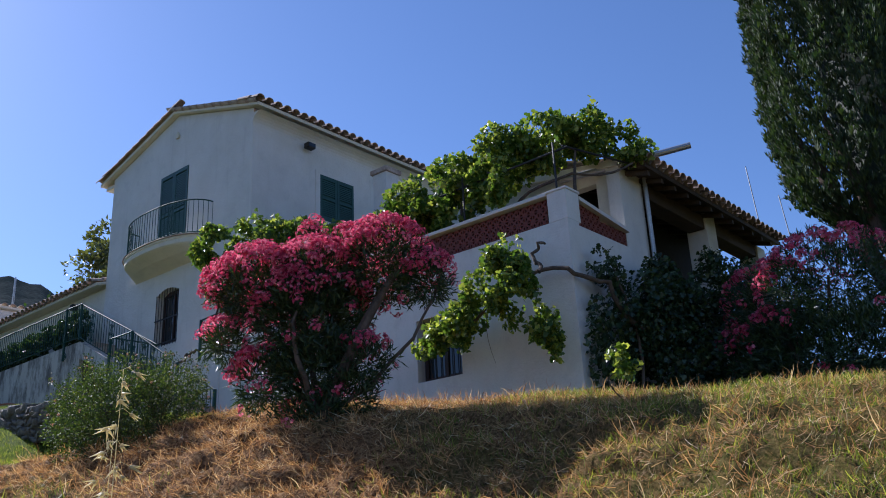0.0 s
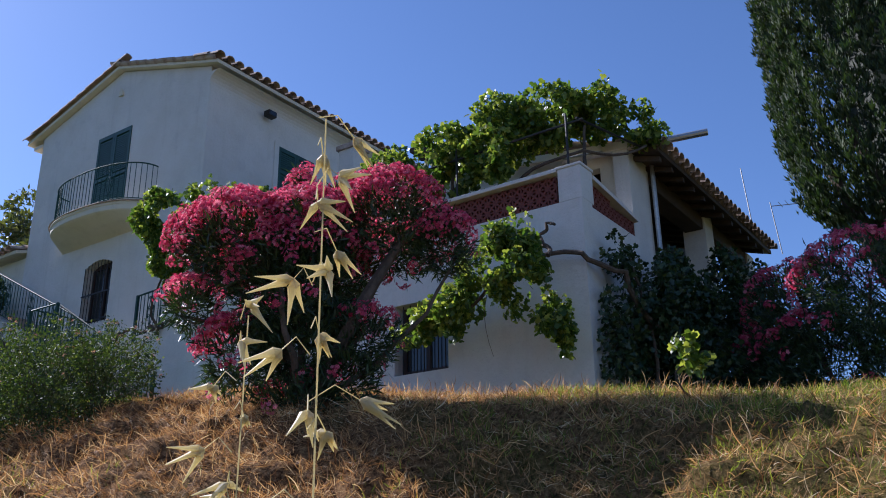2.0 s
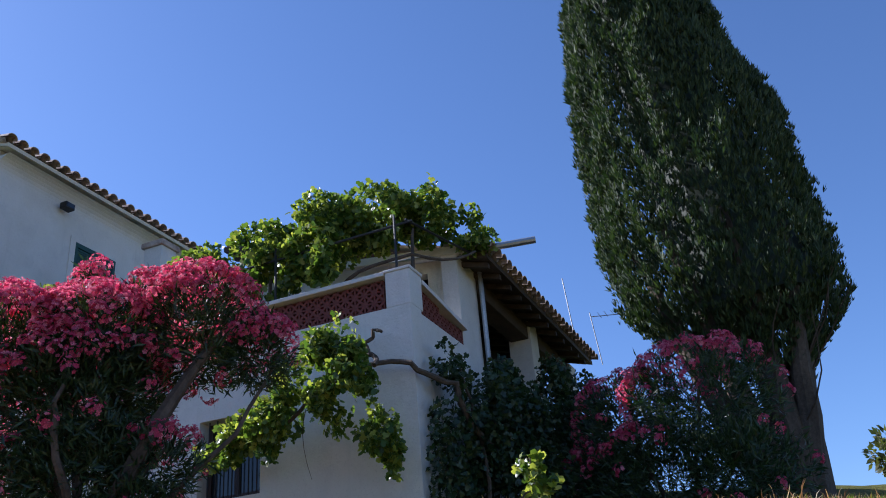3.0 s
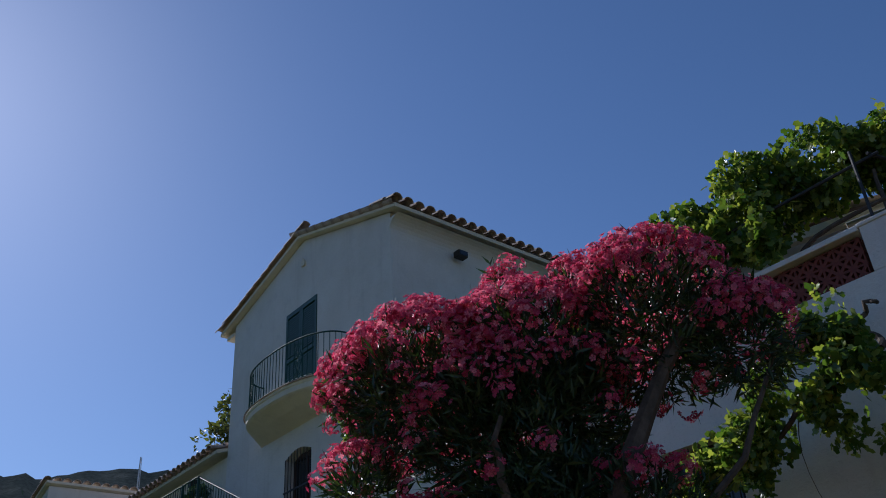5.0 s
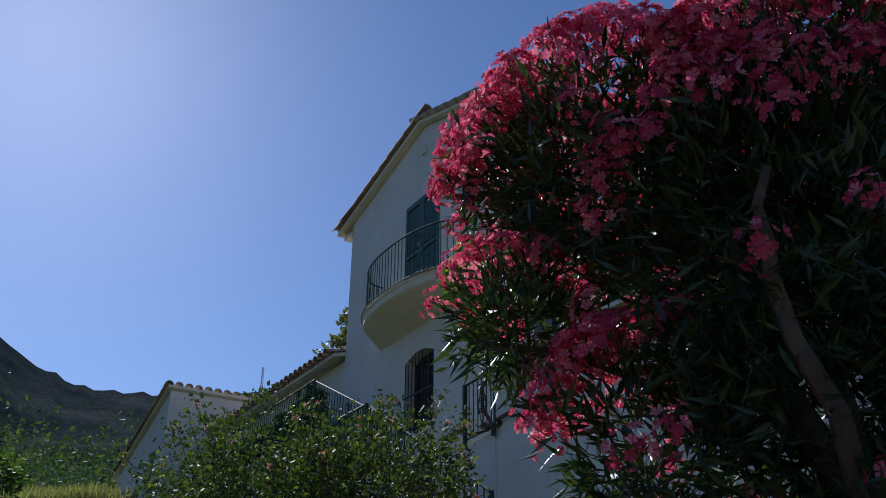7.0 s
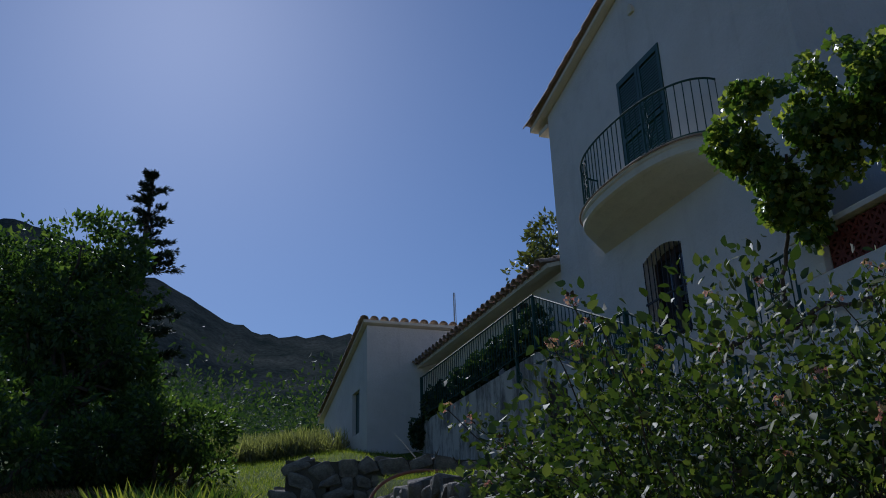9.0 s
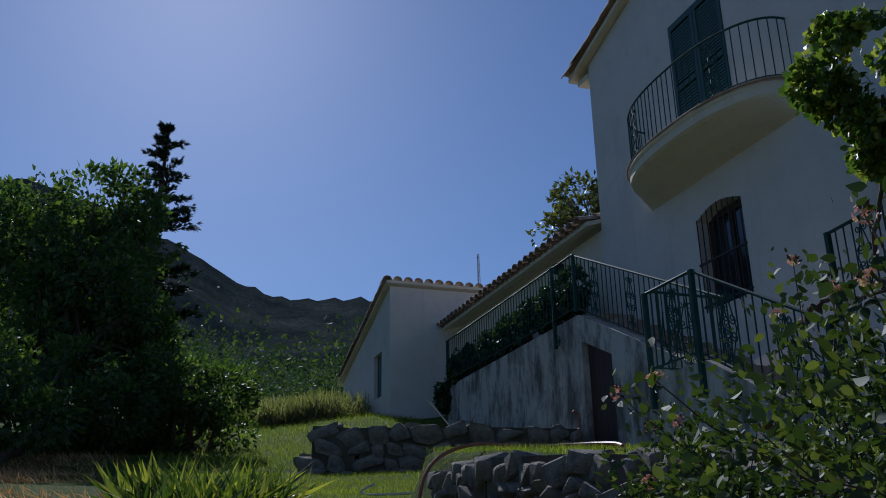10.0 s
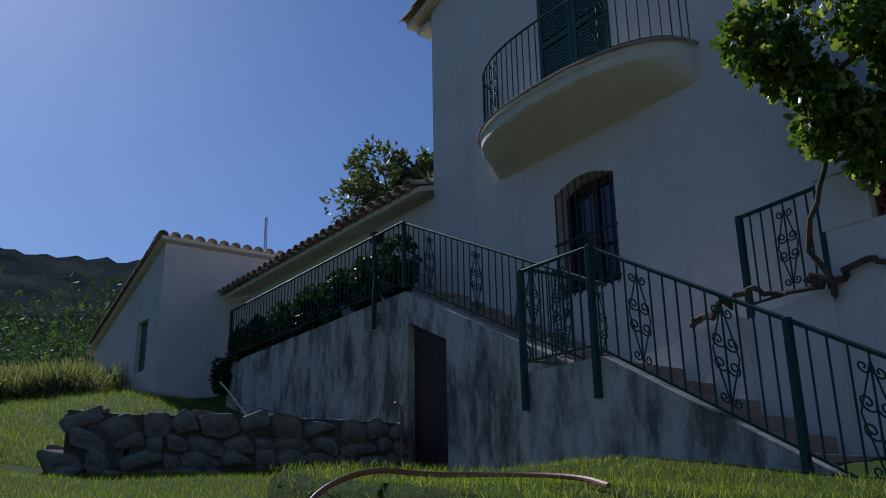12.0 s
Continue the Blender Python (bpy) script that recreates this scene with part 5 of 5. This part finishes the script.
broad_tree("distant_tree", "small pale tree beyond the slope crest", (1.05, 24.0, ground_z(1.05, 24.0)), 2.2, 1.1, 1600, 0.2, EUC_LEAF, 58, 8)


def fir():
    rng = np.random.default_rng(61)
    x, y = -30.2, 2.75
    z = ground_z(x, y)
    ob = thing("fir_tree", "dark slender conifer with a ragged pointed top", "tree", at=(x, y, z))
    H = 14.0 - z
    part("trunk", tube(bmesh.new(), [(x, y, z - 0.1), (x + 0.05, y - 0.05, z + H * 0.6), (x, y + 0.08, z + H)], 0.16, 7, 0.02), BARK, ob)
    p, w = [], []
    h = 2.0
    while h < H - 0.25:
        t = h / H
        for k in range(5):
            a = rng.uniform(0, math.tau)
            L = (1.75 * (1 - t) ** 0.85 + 0.12) * rng.uniform(0.45, 1.2)
            foot = np.array((x, y + 0.08 * t, z + h + rng.uniform(-0.08, 0.08)))
            tip = foot + np.array((math.cos(a), math.sin(a), rng.uniform(0.05, 0.4))) * L
            part("branch", tube(bmesh.new(), [foot, foot * 0.5 + tip * 0.5 - (0, 0, 0.06 * L), tip], 0.022, 4, 0.006), BARK, ob)
            for q in range(int(16 + 42 * L)):
                f = rng.random() ** 0.8
                p.append(foot * (1 - f) + tip * f + rng.normal(size=3) * (0.045, 0.045, 0.03))
                w.append(np.array((math.cos(a), math.sin(a), 0.35)) + rng.normal(size=3) * 0.45)
        h += 0.36 + 0.12 * (1 - t)
    scatter("needles", p, w, rng.uniform(0.10, 0.24, len(p)), *SPRAY, FIR_LEAF, ob, rng)


fir()


def far_woods():
    rng = np.random.default_rng(71)
    p, w, s = [], [], []
    for i in range(430):
        az, d = rng.uniform(-16, 34), 50 + 300 * rng.random() ** 1.3
        x, y = -8 - d * math.cos(radians(az)), 3 + d * math.sin(radians(az))
        r = rng.uniform(2.6, 5.0) + d * 0.010
        c = np.array((x, y, hill_z(az, d) + r * rng.uniform(0.7, 1.3)))
        k = 390
        q = rng.normal(size=(k, 3))
        q /= np.linalg.norm(q, axis=1, keepdims=True)
        lump = np.array([0.75 + 0.5 * noise.noise((u[0] * 1.6 + i, u[1] * 1.6, u[2] * 1.6)) for u in q])[:, None]
        p.append(c + q * r * (1, 1, 1.15) * lump * rng.uniform(0.8, 1.1, (k, 1)))
        w.append(q + rng.normal(size=(k, 3)) * 0.7)
        s.append(np.full(k, r * 0.085) * rng.uniform(0.5, 1.2, k))
    ob = scatter("far_woods", np.vstack(p), np.vstack(w), np.concatenate(s), *OVATE, WOOD_LEAF, None, rng)
    tagged(ob, "dense dark green woodland on the lower hillside", "woods", kind="stuff")


far_woods()


def blades(name, label, region, n, length, mat, seed, lean=(0, 0, 1), jitter=0.5, keep=None, template=STRAP, flat=0.0):
    rng = np.random.default_rng(seed)
    x0, x1, y0, y1 = region
    xs, ys = rng.uniform(x0, x1, n), rng.uniform(y0, y1, n)
    p = []
    for x, y in zip(xs, ys):
        if keep is None or keep(x, y, rng):
            p.append((x, y, ground_z(x, y) + 0.0))
    w = np.array(lean, float) + rng.normal(size=(len(p), 3)) * jitter
    w[:, 2] = np.abs(w[:, 2]) * (1 - flat) + 0.08
    ob = scatter(name, p, w, rng.uniform(0.4, 1.25, len(p)) * length, *template, mat, None, rng)
    return tagged(ob, label, "grass", kind="stuff")


def clear_of_walls(x, y):
    return not (y > 9.1 and x < -5.1) and not (y > 7.9 and -16.4 < x < -12.2) and not (-20.7 < x < -19.7 and y > 4.6)


def dry_keep(x, y, rng):
    if not clear_of_walls(x, y) or x + 0.9 * noise.noise((x, y, 5.0)) < -10.2:
        return False
    k = noise.noise((x * 0.8, y * 0.8, 9.0))
    return rng.random() < (0.95 - 0.75 * smooth01((y - 5.8) / 2.2)) * (0.75 + 0.5 * k) * (1 - 0.35 * smooth01((x + 4) / 2.5))


def green_keep(x, y, rng):
    if not clear_of_walls(x, y):
        return False
    k = noise.noise((x * 0.8, y * 0.8, 9.0))
    if x < -10.3:
        return True
    return rng.random() < 0.04 + 0.8 * smooth01((y - 5.8) / 2.2) * (0.8 - k) + (0.7 if k < -0.28 else 0) + 0.5 * smooth01((x + 4) / 2.5)


blades("dry_grass", "matted dry cut straw lying down the bank", (-10.5, 2.0, 0.8, 8.2), 215000, 0.115, STRAW, 81, (0.25, -0.6, 0.2), 0.9, dry_keep, template=STALK, flat=0.45)
blades("lawn_grass", "short green grass along the top of the bank", (-12, 3.5, 2.0, 11), 80000, 0.07, GRASS, 82, (0.1, -0.2, 1), 0.45, green_keep)
blades("lawn_grass", "short mown green lawn beside the stair", (-21, -10.2, 2.6, 9.1), 120000, 0.05, GRASS, 83, (0.1, -0.1, 1), 0.5, green_keep)
blades("dry_tufts", "taller dry grass tufts on the bank", (-10.5, 2, 0.8, 8.2), 34000, 0.19, STRAW, 86, (0.25, -0.5, 0.5), 0.75, lambda x, y, rng: dry_keep(x, y, rng) and noise.noise((x * 1.7, y * 1.7, 3.0)) > 0.05, template=STALK)
blades("dry_grass", "dry straw edge of the lawn", (-22, -9.5, -1.5, 3.4), 44000, 0.11, STRAW, 87, (0.3, -0.5, 0.5), 0.5, lambda x, y, rng: rng.random() < 0.9 * smooth01((2.9 - y + 1.6 * noise.noise((x * 0.7, y * 0.7, 1.0))) / 1.6))
blades("lawn_grass", "green lawn running to the cottage", (-30, -20.7, 3.0, 9.0), 26000, 0.10, GRASS, 84, (0.1, -0.1, 1), 0.5)
blades("lawn_grass", "yellow-green grass tufts over the sunny bank", (-4.6, 3.5, 0.8, 8.5), 60000, 0.09, GRASS, 88, (0.2, -0.35, 0.9), 0.6, lambda x, y, rng: rng.random() < 0.35 + 1.6 * max(0.0, noise.noise((x * 1.5, y * 1.5, 6.0))) + 0.4 * smooth01((y - 5) / 2))
blades("reed_bank", "pale tall reeds at the end of the lawn", (-32.5, -29.6, 4.4, 8.2), 11000, 0.62, REED, 85, (0.0, 0.0, 1), 0.7, lambda x, y, rng: rng.random() < 0.6 + 1.2 * noise.noise((x * 1.1, y * 1.1, 4.0)))


def strap_clump(at, label, n, length, spread_, seed):
    rng = np.random.default_rng(seed)
    ob = thing("strap_leaf_clump", label, "plant", at=at)
    a, r = rng.random(n) * math.tau, np.sqrt(rng.random(n)) * spread_
    p = [(at[0] + q * math.cos(t), at[1] + q * math.sin(t), ground_z(at[0] + q * math.cos(t), at[1] + q * math.sin(t)) - 0.01) for t, q in zip(a, r)]
    w = np.stack([np.cos(a) * 0.45, np.sin(a) * 0.45, np.ones(n)], 1) + rng.normal(size=(n, 3)) * 0.25
    t = [(c[0] * 0.66 / length, c[1], c[2] * 2) for c in STRAP[0]]
    scatter("leaves", p, w, rng.uniform(0.55, 1.15, n) * length, t, STRAP[1], BLADE, ob, rng)


strap_clump((-13.1, 3.15, ground_z(-13.1, 3.15)), "clump of yellow-green strap leaves in the lawn", 620, 0.40, 0.38, 91)
strap_clump((-4.9, 1.2, ground_z(-4.9, 1.2)), "bright clump of strap leaves at the foot of the bank", 700, 0.78, 0.55, 92)


def wild_oats(x, y, top, seed):
    rng = np.random.default_rng(seed)
    z = ground_z(x, y)
    ob = thing("wild_oat", "dry wild oat stalk with pale hanging husks", "grass", group="wild oats", at=(x, y, z))
    stem = [(x, y, z - 0.02), (x + 0.02, y - 0.01, z + (top - z) * 0.6), (x - 0.01, y + 0.02, top)]
    part("stalk", tube(bmesh.new(), stem, 0.0014, 5, 0.0008), OAT, ob)
    for i in range(14):
        h = top - 0.01 - 0.031 * i * rng.uniform(0.8, 1.2)
        d = rng.normal(size=3) * 0.028
        a, b = Vector((x, y, h)), Vector((x + d[0], y + d[1], h + 0.004))
        part("stem", tube(bmesh.new(), [a, (a + b) / 2 + Vector((0, 0, 0.014)), b], 0.0006, 4), OAT, ob)
        for k in range(4):
            w = Vector((d[0] * 0.6 + rng.normal() * 0.012, d[1] * 0.6 + rng.normal() * 0.012, rng.uniform(-0.026, 0.002))).normalized() * rng.uniform(0.030, 0.044)
            part("husk", tube(tube(bmesh.new(), [b, b + w * 0.18], 0.0012, 8, 0.0042), [b + w * 0.18, b + w * 0.45, b + w], 0.0046, 6, 0.0004), OAT, ob)


wild_oats(-1.165, 0.03, 1.51, 95)
wild_oats(-1.36, 0.12, 1.36, 96)


# ---- stones ----
def stone_mesh(seed):
    rng = random.Random(seed)
    bm = bmesh.new()
    for k in range(15):
        c = Vector([rng.gauss(0, 1) for _ in range(3)]).normalized()
        q = Vector([math.copysign(abs(k_) ** 0.5, k_) for k_ in c])
        bm.verts.new(q * 0.52 * rng.uniform(0.82, 1.08))
    hull = bmesh.ops.convex_hull(bm, input=bm.verts)
    bmesh.ops.delete(bm, geom=[g for g in hull["geom_interior"] if isinstance(g, bmesh.types.BMVert)], context="VERTS")
    bmesh.ops.dissolve_limit(bm, angle_limit=radians(14), verts=bm.verts, edges=bm.edges)
    bmesh.ops.bevel(bm, geom=list(bm.edges), offset=0.045, segments=1, affect="EDGES", profile=0.6)
    return mesh_of("stone", bm, STONE)


STONES = [stone_mesh(i) for i in range(12)]


def stone_wall(name, label, line, height, thick, seed, size=0.3, top=None):
    """Dry-stone wall: uneven stones laid in courses along a line of ground points round a core of earth."""
    rng = random.Random(seed)
    pts = [Vector(p) for p in line]
    ob = thing(name, label, "wall", at=pts[len(pts) // 2])
    core = bmesh.new()
    for a, b in zip(pts, pts[1:]):
        d = (b - a).normalized()
        s = Vector((-d.y, d.x, 0)) * thick * 0.41
        vs = [core.verts.new(q) for q in (a - s, b - s, b + s, a + s)]
        ts = [core.verts.new(v.co + Vector((0, 0, height * 0.95))) for v in vs]
        for i in range(4):
            core.faces.new((vs[i], vs[(i + 1) % 4], ts[(i + 1) % 4], ts[i]))
        core.faces.new(ts)
    bmesh.ops.recalc_face_normals(core, faces=core.faces)
    part("earth_core", core, MORTAR, ob)
    length = sum((b - a).length for a, b in zip(pts, pts[1:]))
    z = 0.0
    while z < height - 0.05:
        h = rng.uniform(0.6, 1.2) * size * 0.8
        u = rng.uniform(-0.1, 0.1)
        while u < length - size * 0.5:
            w = rng.uniform(0.55, 1.7) * size
            t, k = u + w / 2, 0
            while k < len(pts) - 2 and t > (pts[k + 1] - pts[k]).length:
                t -= (pts[k + 1] - pts[k]).length
                k += 1
            d = (pts[k + 1] - pts[k]).normalized()
            p = pts[k] + d * t
            side = Vector((-d.y, d.x, 0))
            ang = math.degrees(math.atan2(d.y, d.x))
            for sgn in (-1, 1):
                q = p + side * sgn * thick * rng.uniform(0.26, 0.34) + Vector((0, 0, z + h / 2 + rng.uniform(-0.04, 0.03)))
                piece("stone", rng.choice(STONES), Matrix.Translation(q) @ pose(0, 0, 0, rng.uniform(-12, 12), rng.uniform(-22, 22), ang + rng.uniform(-10, 10)) @ Matrix.Diagonal((w * 1.16, thick * rng.uniform(0.46, 0.6), h * rng.uniform(1.05, 1.35), 1)), ob)
            u += w
        z += h * 0.93
    return ob


stone_wall("stone_wall", "curved dry-stone wall of grey fieldstone by the shed", [(-19.95, 9.0, 3.85), (-20.1, 7.2, 3.85), (-20.2, 5.7, 3.8), (-20.45, 5.15, 3.85)], 0.84, 0.42, 101, 0.29)
stone_wall("stone_wall", "rough fieldstone edging round the flower bed", [(-15.0, 5.5, 2.98), (-14.3, 5.05, 2.92), (-13.0, 4.92, 2.88), (-11.8, 4.95, 2.78), (-10.8, 4.95, 2.66), (-9.9, 4.8, 2.45)], 0.60, 0.44, 102, 0.155)

hose = thing("garden_hose", "red garden hose looped over the stone edging", "hose", at=(-13.3, 4.7, 3.2))
def rounded(pts, times=3):
    """Corner-cut a line of points into a smooth one."""
    pts = [Vector(p) for p in pts]
    for _ in range(times):
        pts = [pts[0]] + [q for a, b in zip(pts, pts[1:]) for q in (a.lerp(b, 0.25), a.lerp(b, 0.75))] + [pts[-1]]
    return pts


hose_line = [(-13.75, 4.55, 2.85), (-13.8, 4.56, 3.2), (-13.86, 4.66, 3.52), (-13.9, 5.0, 3.66)] + [(x, y, ground_z(x, y) + 0.04) for x, y in ((-13.9, 5.35), (-13.82, 5.55), (-13.6, 5.75), (-13.3, 5.8), (-13.05, 5.7))]
part("tube", tube(bmesh.new(), rounded(hose_line), 0.013, 7), HOSE, hose)
pipe2 = thing("loose_pipe", "pale plastic pipe lying in the lawn", "pipe", at=(-15.4, 5.0, 3.4))
part("tube", tube(bmesh.new(), rounded([(x, y, ground_z(x, y) + h) for x, y, h in ((-15.62, 4.75, 0.12), (-15.75, 4.62, 0.02), (-15.55, 4.8, 0.03), (-15.3, 5.3, 0.06), (-15.2, 5.8, 0.05), (-15.0, 6.3, 0.03))]), 0.010, 7), CABLE, pipe2)
rod = thing("leaning_rod", "pale thin rod leaning behind the stone wall", "rod", at=(-20.4, 7.4, 4.6))
part("rod", tube(bmesh.new(), [(-20.4, 7.3, 4.55), (-20.5, 6.95, 5.0), (-20.55, 6.85, 5.12)], 0.012, 6), CABLE, rod)
tap = thing("water_pipe", "short rusty standpipe at the end of the stone wall", "pipe", at=(-19.7, 9.0, 4.1))
part("tube", tube(bmesh.new(), [(-19.72, 8.95, 4.0), (-19.72, 8.95, 4.85), (-19.72, 8.85, 4.9)], 0.018, 7), HOSE, tap)
